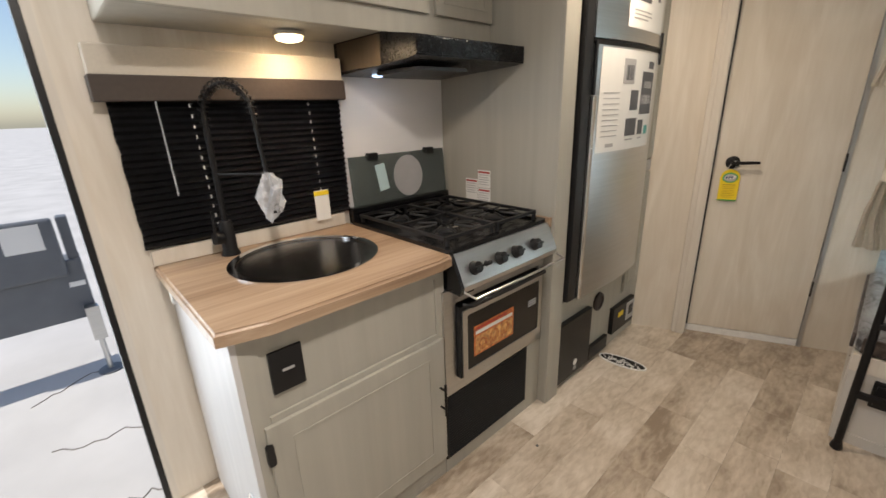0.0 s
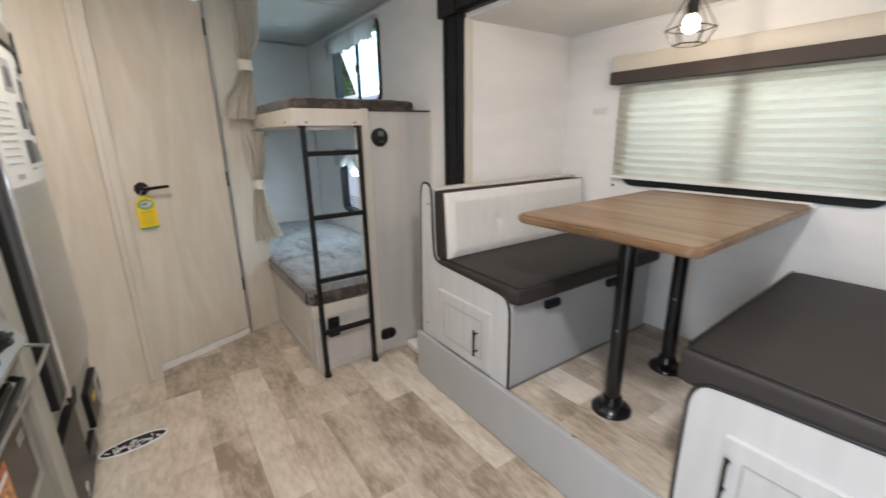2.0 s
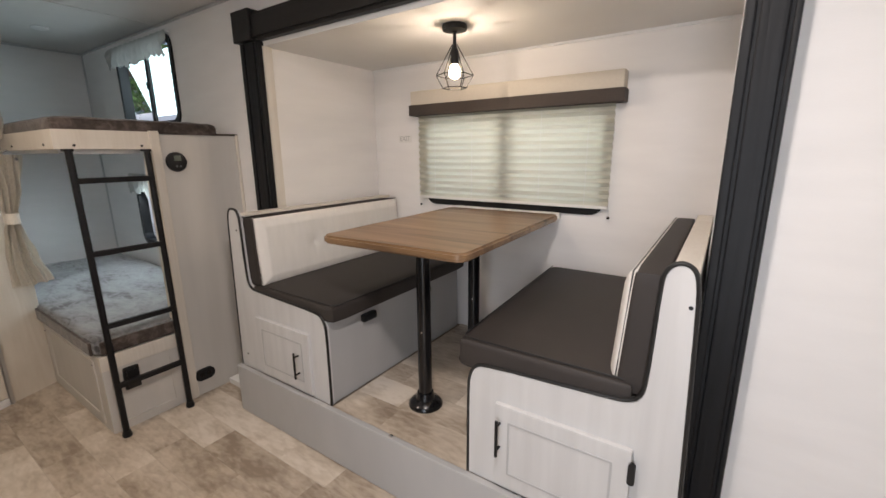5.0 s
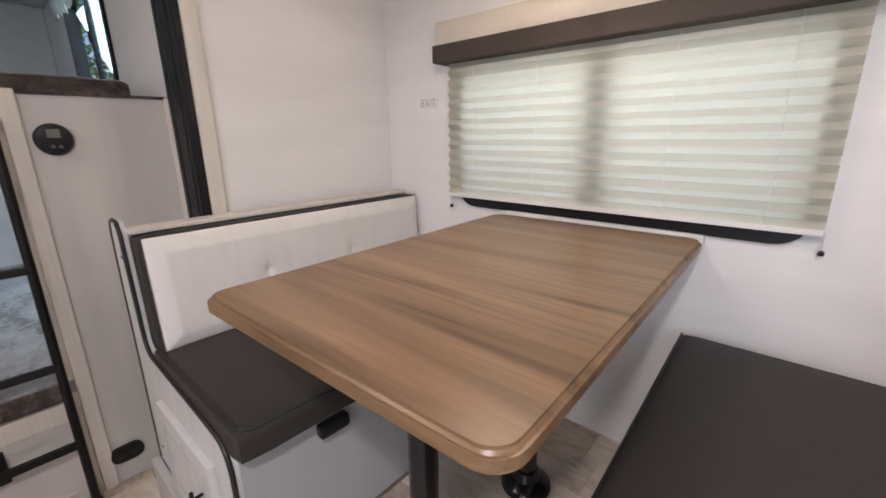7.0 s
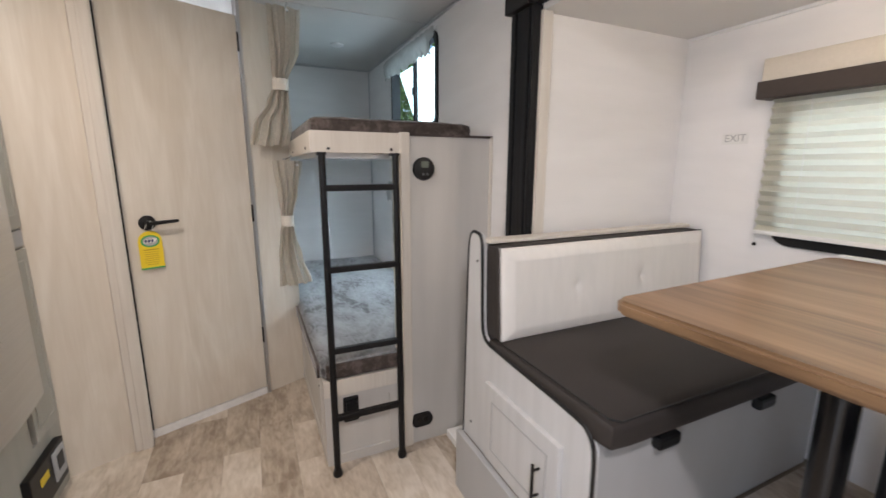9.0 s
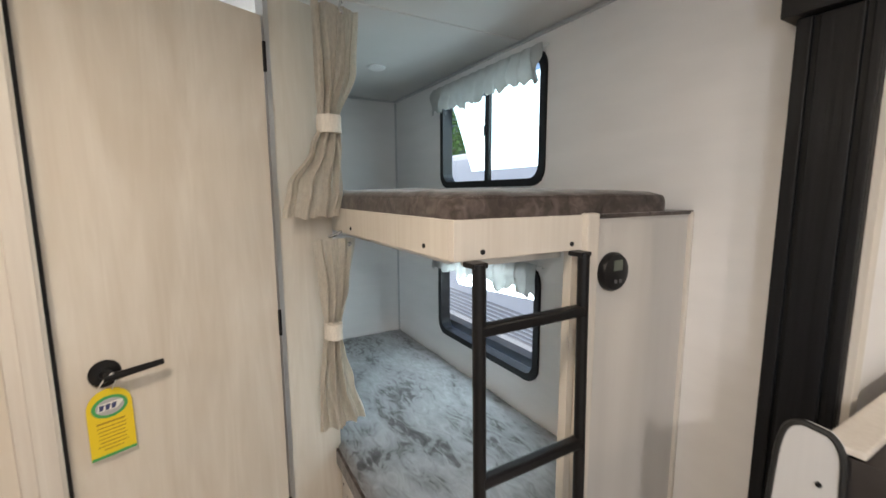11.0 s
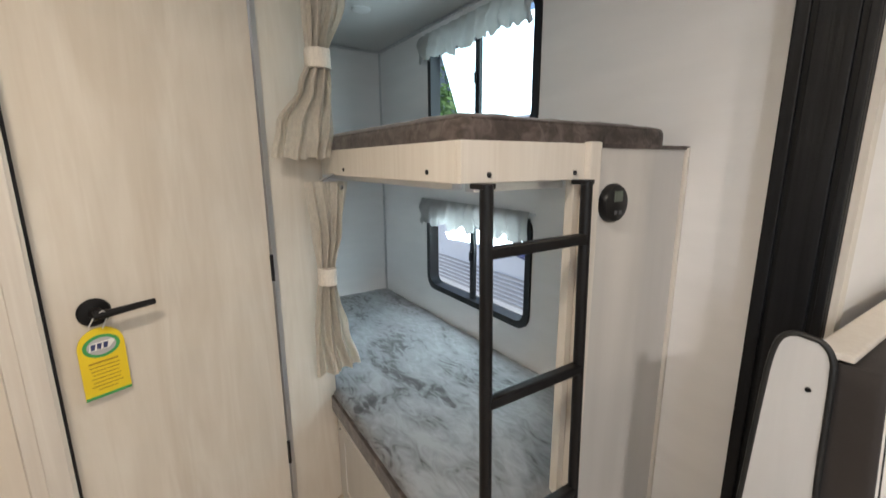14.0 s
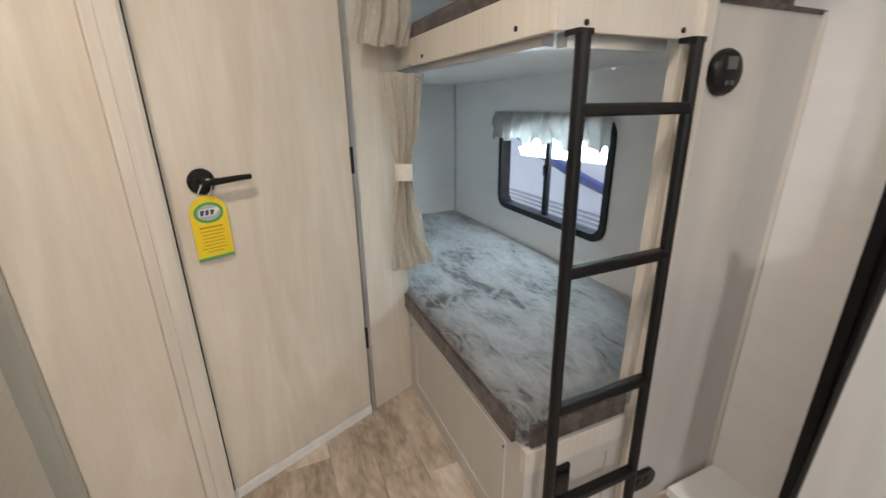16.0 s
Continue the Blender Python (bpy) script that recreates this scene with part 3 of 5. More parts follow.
def eased(pts, times=2):
    """Corners of an open line cut twice, so that bends come out round."""
    for _ in range(times):
        out = [pts[0]]
        for (a, b), (c, d) in zip(pts, pts[1:]):
            out += [(0.75 * a + 0.25 * c, 0.75 * b + 0.25 * d), (0.25 * a + 0.75 * c, 0.25 * b + 0.75 * d)]
        pts = out + [pts[-1]]
    return pts


def bench(name, front, way, label):
    """A dinette bench; front is the y of its foot, way is +1 if its back lies towards +y."""
    t = thing(name, (3.65, front + way * 0.3, SZ0), label, "bench", "dinette benches")
    f = lambda d: front + way * d
    line = [(f(d * 1.03 + (0.035 if d > 0.55 else 0.02 if d > 0.45 else 0.0) if way > 0 else d), z) for d, z in eased(PROFILE)]
    part("end_panel", prism(bmesh.new(), line, "x", 3.664, 3.682), M_BENCH, t)
    part("edge_band", tube(bmesh.new(), [(3.666, y, z) for y, z in line], 0.0058, 8), M_PIPE, t, "black rubber edge band", True)
    part("front_board", B(3.682, SX - 0.03, *sorted((f(0.002), f(0.018))), SZ0, 0.645), M_GREY, t, "pale grey seat board")
    part("seat_deck", B(3.682, SX - 0.03, *sorted((f(0.018), f(0.50))), 0.628, 0.645), M_GREY, t)
    part("back_board", B(3.682, SX - 0.02, *sorted((f(0.570), f(0.592))), SZ0, 1.036, bevel=0.003), M_BENCH, t)
    part("top_rail", B(3.682, SX - 0.02, *sorted((f(0.535), f(0.594))), 1.036, 1.050, bevel=0.004), M_TRIM, t, "pale taupe top rail")
    # door in the end panel
    a, b = (0.105, 0.500) if way < 0 else (0.105, 0.490)
    z0, z1 = 0.275, 0.562
    d = part("door", B(3.648, 3.6645, *sorted((f(a), f(b))), z0, z1, bevel=0.003), M_BENCH, t, "whitewashed flat door")
    ys = sorted((f(a + 0.045), f(b - 0.045)))
    part("door_bead", ring(bmesh.new(), rounded(ys[0], ys[1], z0 + 0.05, z1 - 0.05, 0.003, 2), rounded(ys[0] + 0.006, ys[1] - 0.006, z0 + 0.056, z1 - 0.056, 0.002, 2), "x", 3.646, 3.6485), M_GREY, d, "inset panel line")
    hy = f(a + (0.018 if way < 0 else 0.075))
    hz = 0.457 if way < 0 else 0.405
    h = tube(bmesh.new(), [(3.624, hy, hz - 0.062), (3.624, hy, hz + 0.062)], 0.005, 10)
    for z in (hz - 0.042, hz + 0.042):
        tube(h, [(3.624, hy, z), (3.655, hy, z)], 0.004, 8)
    part("handle", h, M_METALBLK, d, "black bar handle", True)
    for z in (0.50, 0.315) if way < 0 else ():
        part("hinge", prism(bmesh.new(), rounded(*sorted((f(b - 0.006), f(b + 0.012))), z - 0.032, z + 0.032, 0.008, 4), "x", 3.640, 3.650), M_BLACK, d, "black hinge")
    for z, dd in ((0.97, 0.585), (0.33, 0.615)):
        part("screw", lathe(bmesh.new(), [(0.005, 0), (0.005, 0.002)], pose(3.664, f(dd), z, 0, -90, 0), 10), M_BLACK, t)
    for x in (3.905, 4.34):
        part("latch", B(x - 0.042, x + 0.042, *sorted((f(-0.026), f(0.003))), 0.572, 0.608, bevel=0.009), M_BLACK, t, "black plastic latch")
    return t, f


def cushion(bm, x0, x1, y0, y1, z0, z1, r, sag=0.0, cuts=9):
    box(bm, x0, x1, y0, y1, z0, z1)
    bmesh.ops.subdivide_edges(bm, edges=bm.edges[:], cuts=cuts, use_grid_fill=True)
    c = Vector(((x0 + x1) / 2, (y0 + y1) / 2, (z0 + z1) / 2))
    h = Vector(((x1 - x0) / 2, (y1 - y0) / 2, (z1 - z0) / 2))
    for v in bm.verts:
        d = v.co - c
        core = Vector((max(-h[i] + r, min(h[i] - r, d[i])) for i in range(3)))
        off = d - core
        if off.length > 1e-6:
            d = core + off.normalized() * min(off.length, r)
        if sag and d.z > 0:
            d.z += sag * (1 - (d.x / h.x) ** 4) * (1 - (d.y / h.y) ** 4)
        v.co = c + d
    return bm


def bench_cushions(f, way, lab):
    bench_f = f
    f = lambda d: bench_f(d - (0.035 if way < 0 and d > 0.4 else 0.0))
    s = thing("seat_cushion", (4.15, f(0.25), 0.645), "charcoal vinyl seat cushion on the bench", "cushion", "dinette cushions")
    ys = sorted((f(-0.045 if way > 0 else -0.044), f(0.520)))
    zt = 0.712 if way > 0 else 0.740
    xe = SX - (0.012 if way > 0 else 0.040)
    bm = cushion(bmesh.new(), 3.668, xe, ys[0], ys[1], 0.634, zt, 0.022, 0.006, 14)
    flare = 0.045 if way < 0 else 0.0
    for v in bm.verts:
        v.co.y += flare * (v.co.x - 3.668) * max(0.0, (v.co.y - ys[0]) / (ys[1] - ys[0]))
    part("pad", bm, M_SEAT, s, smooth=True)
    yy = f(-0.036 if way > 0 else -0.035)
    part("seam", tube(bmesh.new(), [(3.684, f(0.49), zt + 0.0005), (3.684, yy + way * 0.02, zt - 0.0005), (3.706, yy, zt - 0.0015), (xe - 0.02, yy + flare, zt - 0.0015)], 0.0028, 6), M_PIPE, s, "stitched seam", True)
    b = thing("back_cushion", (4.15, f(0.5), 0.712), "tufted cream back cushion with charcoal sides on the bench", "cushion", "dinette cushions")
    lean = 0.022
    bm = cushion(bmesh.new(), 3.684, SX - 0.010, *sorted((f(0.489), f(0.566))), 0.700, 1.034, 0.014, 0, 14)
    def tilt(v):
        v.co.y += way * lean * ((v.co.z - 0.70) / 0.334 - 1.0) * max(0.05, 1 - abs(v.co.y - f(0.489)) / 0.077)
    for v in bm.verts:
        tilt(v)
    part("side", bm, M_SEAT, b, "charcoal vinyl back and edge", True)
    # cream face with tufts
    bm = bmesh.new()
    nx, nz = 200, 64
    x0, x1, z0, z1 = 3.694, SX - 0.014, 0.706, 1.031
    rows = []
    tufts = [(x0 + (x1 - x0) * k, 0.870) for k in (0.318, 0.645)]
    for j in range(nz + 1):
        row = []
        for i in range(nx + 1):
            x, z = x0 + (x1 - x0) * i / nx, z0 + (z1 - z0) * j / nz
            e = min(x - x0, x1 - x, z - z0, z1 - z)
            d = 0.490 + lean * ((z - 0.70) / 0.334 - 1.0) - 0.024 * min(1, e / 0.045) ** 0.5
            for tx, tz in tufts:
                q = math.hypot((x - tx) * 1.0, (z - tz) * 0.8)
                d += 0.013 * math.exp(-q / 0.014) + 0.007 * math.exp(-(q / 0.05) ** 2)
                d += 0.003 * math.exp(-abs(x - tx) / 0.006) * math.exp(-abs(z - tz) / 0.045)
            row.append(bm.verts.new((x, f(d), z)))
        rows.append(row)
    for p, q in zip(rows, rows[1:]):
        for i in range(nx):
            bm.faces.new((p[i], p[i + 1], q[i + 1], q[i]))
    ext = bmesh.ops.extrude_face_region(bm, geom=bm.faces[:])
    for v in [g for g in ext["geom"] if isinstance(g, bmesh.types.BMVert)]:
        v.co.y = f(0.497)
    bmesh.ops.recalc_face_normals(bm, faces=bm.faces[:])
    part("face", bm, M_CREAM, b, "cream linen-look face with two tufts", True)
    rim = [(x1, z1), (x0, z1), (x0, z0), (x1, z0)]
    part("piping", tube(bmesh.new(), [(x, f(0.4885 + lean * ((z - 0.70) / 0.334 - 1.0)), z) for x, z in rim], 0.0022, 6), M_PIPE, b, "thin dark seam piping", True)
    for tx, tz in tufts:
        part("tuft_button", lathe(bmesh.new(), [(0.004, 0), (0.006, 0.003), (0.003, 0.005)], pose(tx, f(0.484), tz, 90 if way > 0 else -90, 0, 0), 10), M_CREAM, b, "cream button", True)


t1, f1 = bench("dinette_bench", 2.850, 1, "whitewashed dinette bench with black edging and storage door")
bench_cushions(f1, 1, "")
t2, f2 = bench("dinette_bench", 2.166, -1, "whitewashed dinette bench with black edging beside the slide-out post")
bench_cushions(f2, -1, "")

table = thing("dinette_table", (4.17, 2.51, SZ0), "wood-grain laminate dinette table on two black legs", "table")
TZ = 1.010
edge = rounded(3.672, 4.668, 2.198, 2.842, 0.042, 8)
bm = prism(bmesh.new(), edge, "z", TZ - 0.032, TZ)
bmesh.ops.bevel(bm, geom=[e for e in bm.edges if abs(e.verts[0].co.z - e.verts[1].co.z) < 1e-6], offset=0.008, segments=3, affect="EDGES")
part("tabletop", bm, M_TABLE, table, "warm brown wood-grain top", True, pose(3.672, 2.52, 0, 0, 0, 1.8) @ Matrix.Translation((-3.672, -2.52, 0)))
part("wall_ledge", B(4.690, SX - 0.001, 2.235, 2.865, TZ - 0.03, TZ + 0.004, bevel=0.003), M_WHITE, table, "white wall rail")
for x, y in ((3.900, 2.518), (4.360, 2.545)):
    g = part("leg", tube(bmesh.new(), [(x, y, SZ0 + 0.02), (x, y, TZ - 0.03)], 0.029, 24), M_BURNER, table, "glossy black tube leg", True)
    part("base_flange", lathe(bmesh.new(), [(0.074, SZ0), (0.074, SZ0 + 0.008), (0.064, SZ0 + 0.020), (0.042, SZ0 + 0.034), (0.035, SZ0 + 0.060), (0.029, SZ0 + 0.062)], pose(x, y, 0), 32), M_BURNER, g, "flared black floor base", True)
    part("top_flange", lathe(bmesh.new(), [(0.035, TZ - 0.075), (0.040, TZ - 0.045), (0.080, TZ - 0.036), (0.080, TZ - 0.033)], pose(x, y, 0), 28), M_BURNER, g, smooth=True)
    part("set_screw", lathe(bmesh.new(), [(0.004, 0), (0.004, 0.002)], pose(x - 0.028, y - 0.008, 0.60, 0, -90, 0), 8), M_CHROME, g)
part("edge_stop", lathe(bmesh.new(), [(0.006, 0), (0.008, 0.004), (0.003, 0.008)], pose(3.650, 2.50, SZ0 + 0.002), 10), M_CHROME, trim_par := thing("floor_stop", (3.63, 2.5, SZ0), "tiny chrome stop on the slide-out step edge", "stop"))

# dinette shade and valance
shade = thing("pleated_shade", (SX - 0.03, 2.56, 1.05), "closed cream pleated shade glowing with daylight", "shade")
bm = bmesh.new()
N, y0, y1, z0, z1 = 14, 2.004, 3.122, 1.062, 1.575
prev = None
for i in range(N * 2 + 1):
    z = z1 + (z0 - z1) * i / (N * 2)
    x = SX - 0.040 + (0.020 if i % 2 else 0.0)
    cur = [bm.verts.new((x, y0 + (y1 - y0) * k / 12, z)) for k in range(13)]
    if prev:
        for k in range(12):
            bm.faces.new((prev[k], prev[k + 1], cur[k + 1], cur[k]))
    prev = cur
part("pleats", bm, M_SHADE, shade, "cream translucent pleats")
part("bottom_rail", B(SX - 0.040, SX - 0.018, y0, y1, z0 - 0.014, z0 + 0.002, bevel=0.003), M_PAPER, shade, "cream bottom rail")
for y in (2.115, 2.35, 2.75, 3.0):
    part("cord", tube(bmesh.new(), [(SX - 0.038, y, z0), (SX - 0.038, y, z1)], 0.0012, 5), M_PAPER, shade)
for y in (y0 - 0.003, y1 + 0.003):
    part("guide_cord", tube(bmesh.new(), [(SX - 0.026, y, z0), (SX - 0.016, y, z0 - 0.055)], 0.0014, 5), M_PAPER, shade)
    part("cord_stop", lathe(bmesh.new(), [(0.006, 0), (0.007, 0.006), (0.003, 0.012)], pose(SX - 0.016, y, z0 - 0.062), 10), M_BLACK, shade, "black cord stop")

val = thing("dinette_valance", (SX, 2.57, 1.54), "beige window valance with a brown lower band", "valance")
part("board", B(SX - 0.075, SX - 0.001, 1.966, 3.147, 1.590, 1.668, bevel=0.004), M_VALB, val, "beige padded board")
part("band", B(SX - 0.085, SX - 0.001, 1.958, 3.155, 1.532, 1.592, bevel=0.005), M_VALD, val, "dark brown band")

pend = thing("pendant_light", (4.19, 2.55, SZ1), "small black wire cage pendant light with a lit bulb", "pendant light")
px, py = 4.19, 2.55
part("canopy", lathe(bmesh.new(), [(0.050, 0), (0.052, -0.008), (0.050, -0.022), (0.012, -0.026), (0.012, -0.03)], pose(px, py, SZ1), 28), M_METALBLK, pend, "round black canopy", True)
part("stem", tube(bmesh.new(), [(px, py, SZ1 - 0.026), (px, py, SZ1 - 0.10)], 0.007, 10), M_METALBLK, pend, smooth=True)
part("socket", lathe(bmesh.new(), [(0.010, 0), (0.016, -0.008), (0.018, -0.06), (0.013, -0.062)], pose(px, py, SZ1 - 0.09), 16), M_METALBLK, pend, "black socket", True)
bulb = part("bulb", lathe(bmesh.new(), [(0.011, 0), (0.022, -0.018), (0.026, -0.034), (0.020, -0.052), (0.006, -0.060)], pose(px, py, SZ1 - 0.150), 16), M_BULB, pend, "glowing bulb", True)
bulb.visible_shadow = False
bm = bmesh.new()
for k in range(6):
    a, b = radians(60 * k), radians(60 * (k + 1))
    P = [(px + r * math.cos(a), py + r * math.sin(a), SZ1 - z) for r, z in ((0.010, 0.075), (0.078, 0.195), (0.050, 0.245))]
    Q = [(px + r * math.cos(b), py + r * math.sin(b), SZ1 - z) for r, z in ((0.010, 0.075), (0.078, 0.195), (0.050, 0.245))]
    tube(bm, P[:2], 0.0022, 6)
    tube(bm, P[1:], 0.0022, 6)
    tube(bm, [P[1], Q[1]], 0.0022, 6)
    tube(bm, [P[2], Q[2]], 0.0022, 6)
part("cage", bm, M_METALBLK, pend, "black geometric wire cage")

sign = thing("exit_label", (SX, 3.255, 1.40), "small clear exit label on the white slide-out wall", "sign")
bm = text_mesh("EXIT", 0.040)
bm.transform(pose(SX - 0.003, 3.255, 1.405, 90, 0, -90))
part("writing", bm, M_INKL, sign, "thin grey letters")
part("film", B(SX - 0.002, SX - 0.0005, 3.205, 3.305, 1.383, 1.427), M_PAPER, sign, "pale backing")

# ---- bunks ----
BX = 3.175
rail = thing("upper_bunk", (3.55, 4.85, 1.345), "upper bunk platform with a washed wood rail", "bunk bed")
part("end_rail", B(BX, 3.530, 3.862, 3.880, 1.346, 1.428, bevel=0.002), M_TRIM, rail, "pale washed wood rail")
part("side_rail", B(BX, BX + 0.018, 3.8805, 5.90, 1.346, 1.428, bevel=0.002), M_TRIM, rail, "pale washed wood rail")
part("deck", B(BX + 0.0185, XR - 0.002, 3.8805, 5.92, 1.352, 1.368), M_WHITE, rail, "white underside board")
part("under_rail", B(BX + 0.03, BX + 0.055, 3.935, 5.88, 1.330, 1.352), M_SILVER, rail, "aluminium support rail")
part("under_rail", B(BX + 0.06, 3.50, 3.90, 3.93, 1.326, 1.352), M_SILVER, rail, "aluminium support rail")
for x, y, rz in ((3.243, 3.8615, 90), (3.494, 3.8615, 90)):
    part("screw", lathe(bmesh.new(), [(0.0055, 0), (0.0055, 0.0025), (0.003, 0.004)], pose(x, y, 1.362, 90, 0, 0), 10), M_BLACK, rail)
for y in (3.985, 4.5):
    part("screw", lathe(bmesh.new(), [(0.0055, 0), (0.0055, 0.0025), (0.003, 0.004)], pose(BX, y, 1.366, 0, -90, 0), 10), M_BLACK, rail)


def mattress(name, x0, x1, y0, y1, z0, z1, mat, label, r=0.03, seed=0):
    t = thing(name, ((x0 + x1) / 2, (y0 + y1) / 2, z0), label, "mattress", "bunk mattresses")
    bm = cushion(bmesh.new(), x0, x1, y0, y1, z0, z1, r, 0.012, 44)
    for v in bm.verts:
        p = v.co
        n = noise.noise((p.x * 9 + seed, p.y * 9, p.z * 9)) * 0.0035 + noise.noise((p.x * 34 + seed, p.y * 20, p.z * 34)) * 0.0022
        p.z += n if p.z > z0 + 0.02 else 0
        p.x += n * 0.8
        p.y += n * 0.8
    part("cover", bm, mat, t, smooth=True)
    e = 0.006
    part("seam", tube(bmesh.new(), [(x1 - 0.05, y0 + e, z1 - 0.012), (x0 + 0.03, y0 + e, z1 - 0.012), (x0 + e, y0 + 0.03, z1 - 0.012), (x0 + e, y1 - 0.05, z1 - 0.012)], 0.003, 6), mat, t, "stitched edge seam", True)
    return t


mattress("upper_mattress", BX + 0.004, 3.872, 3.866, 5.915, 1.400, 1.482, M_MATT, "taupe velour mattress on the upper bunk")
lower = mattress("lower_mattress", BX - 0.012, 3.965, 3.868, 5.92, 0.402, 0.492, M_MATT_LIT, "brushed taupe velour mattress on the lower bunk, window light in its colour", seed=5)
# the mattress's shaded sides, painted as two darker bands set on the cover
part("side_shade", B(BX - 0.021, BX - 0.008, 3.895, 5.88, 0.410, 0.474, bevel=0.004), M_MATT, lower, "unlit taupe mattress side, its shade drawn as a band")
part("end_shade", B(BX + 0.012, 3.50, 3.858, 3.872, 0.410, 0.474, bevel=0.004), M_MATT, lower, "unlit taupe mattress end, its shade drawn as a band")

low = thing("lower_bunk", (3.55, 4.85, 0), "lower bunk box with washed wood panels", "bunk bed")
part("side_panel", B(BX, BX + 0.018, 3.880, 5.90, 0.0, 0.400), M_BUNK, low)
bm = bmesh.new()
ring(bm, rounded(3.95, 4.70, 0.03, 0.36, 0.003, 2), rounded(4.00, 4.65, 0.07, 0.32, 0.003, 2), "x", BX - 0.004, BX)
part("side_frame", bm, M_BUNK, low, "raised panel frame")
part("end_panel", B(BX, 3.505, 3.868, 3.880, 0.0, 0.330), M_BUNK, low)
part("end_board", B(BX - 0.002, 3.505, 3.855, 3.880, 0.330, 0.402, bevel=0.002), M_TRIM, low, "pale washed wood board")
part("end_frame", ring(bmesh.new(), rounded(BX, 3.505, 0.0, 0.329, 0.003, 2), rounded(BX + 0.05, 3.46, 0.045, 0.29, 0.003, 2), "y", 3.860, 3.868), M_BUNK, low, "raised panel frame")
part("corner_batten", B(3.505, 3.526, 3.870, 3.895, 0.0, 1.345), M_TRIM, low, "pale corner batten")
for y in (3.95, 4.68):
    part("screw", lathe(bmesh.new(), [(0.004, 0), (0.004, 0.0025)], pose(BX - 0.007, y, 0.345, 0, -90, 0), 8), M_BLACK, low)

pan = thing("end_cabinet_panel", (3.75, 3.87, 0), "tall greige end panel of the bunk with thermostat", "panel")
part("board", B(3.570, 3.955, 3.860, 3.878, 0.0, 1.418), M_BUNK, pan)
part("post", B(3.528, 3.570, 3.846, 3.890, 0.0, 1.432, bevel=0.006), M_TRIM, pan, "pale rounded edge post")
part("edge_strip", B(3.955, 3.969, 3.850, 3.878, 0.0, 1.424, bevel=0.003), M_TRIM, pan, "pale edge strip")
part("top_cap", B(3.570, 3.969, 3.854, 3.95, 1.418, 1.428), M_MATT, pan, "dark cap")

th = thing("thermostat", (3.640, 3.855, 1.285), "round black thermostat on the bunk end panel", "thermostat")
part("body", lathe(bmesh.new(), [(0.048, 0), (0.049, 0.010), (0.044, 0.019), (0.030, 0.022)], pose(3.632, 3.860, 1.285, 90, 0, 0), 32), M_BLACK, th, smooth=True)
part("display", B(3.616, 3.648, 3.8365, 3.8385, 1.290, 1.316), material("lcd_grey", (0.16, 0.18, 0.15), 0.25), th, "grey display")
for x in (3.628, 3.646):
    part("button", B(x - 0.008, x + 0.002, 3.836, 3.8385, 1.258, 1.268, bevel=0.001), M_INK, th)
ol = thing("panel_outlet", (3.612, 3.855, 0.115), "black oval outlet low on the bunk panel", "outlet")
part("plate", prism(bmesh.new(), rounded(3.563, 3.668, 0.085, 0.150, 0.030, 8), "y", 3.846, 3.860), M_BLACK, ol)
for x in (3.598, 3.634):
    part("socket", lathe(bmesh.new(), [(0.012, 0), (0.012, 0.002)], pose(x, 3.846, 0.118, 90, 0, 0), 14), M_BURNER, ol)
ob_ = thing("bunk_outlet", (3.285, 3.855, 0.255), "black square outlet box on the lower bunk end", "outlet")
part("plate", B(3.252, 3.318, 3.850, 3.868, 0.200, 0.315, bevel=0.005), M_BLACK, ob_)
part("cover", B(3.262, 3.308, 3.838, 3.850, 0.215, 0.300, bevel=0.005), M_BLACK, ob_)

lad = thing("bunk_ladder", (3.36, 3.80, 0), "black metal ladder against the bunks", "ladder")
for xa, xb in ((3.212, 3.205), (3.500, 3.494)):
    s = part("stile", tube(bmesh.new(), [(xa, 3.830, 1.344), (xa, 3.828, 1.24), (xb, 3.795, 0.02)], 0.0135, 14), M_METALBLK, lad, smooth=True)
    part("foot", lathe(bmesh.new(), [(0.019, 0), (0.021, 0.010), (0.016, 0.030)], pose(xb, 3.795, 0.001), 16), M_BLACK, s, "rubber foot", True)
    part("hook", B(xa - 0.017, xa + 0.017, 3.822, 3.861, 1.336, 1.347, bevel=0.002), M_METALBLK, s, "black hook plate")
for z in (1.213, 0.895, 0.558, 0.262):
    y = 3.795 + 0.033 * z / 1.24
    part("rung", B(3.210, 3.498, y - 0.013, y + 0.013, z - 0.012, z + 0.012, bevel=0.005), M_METALBLK, lad, "square black rung")


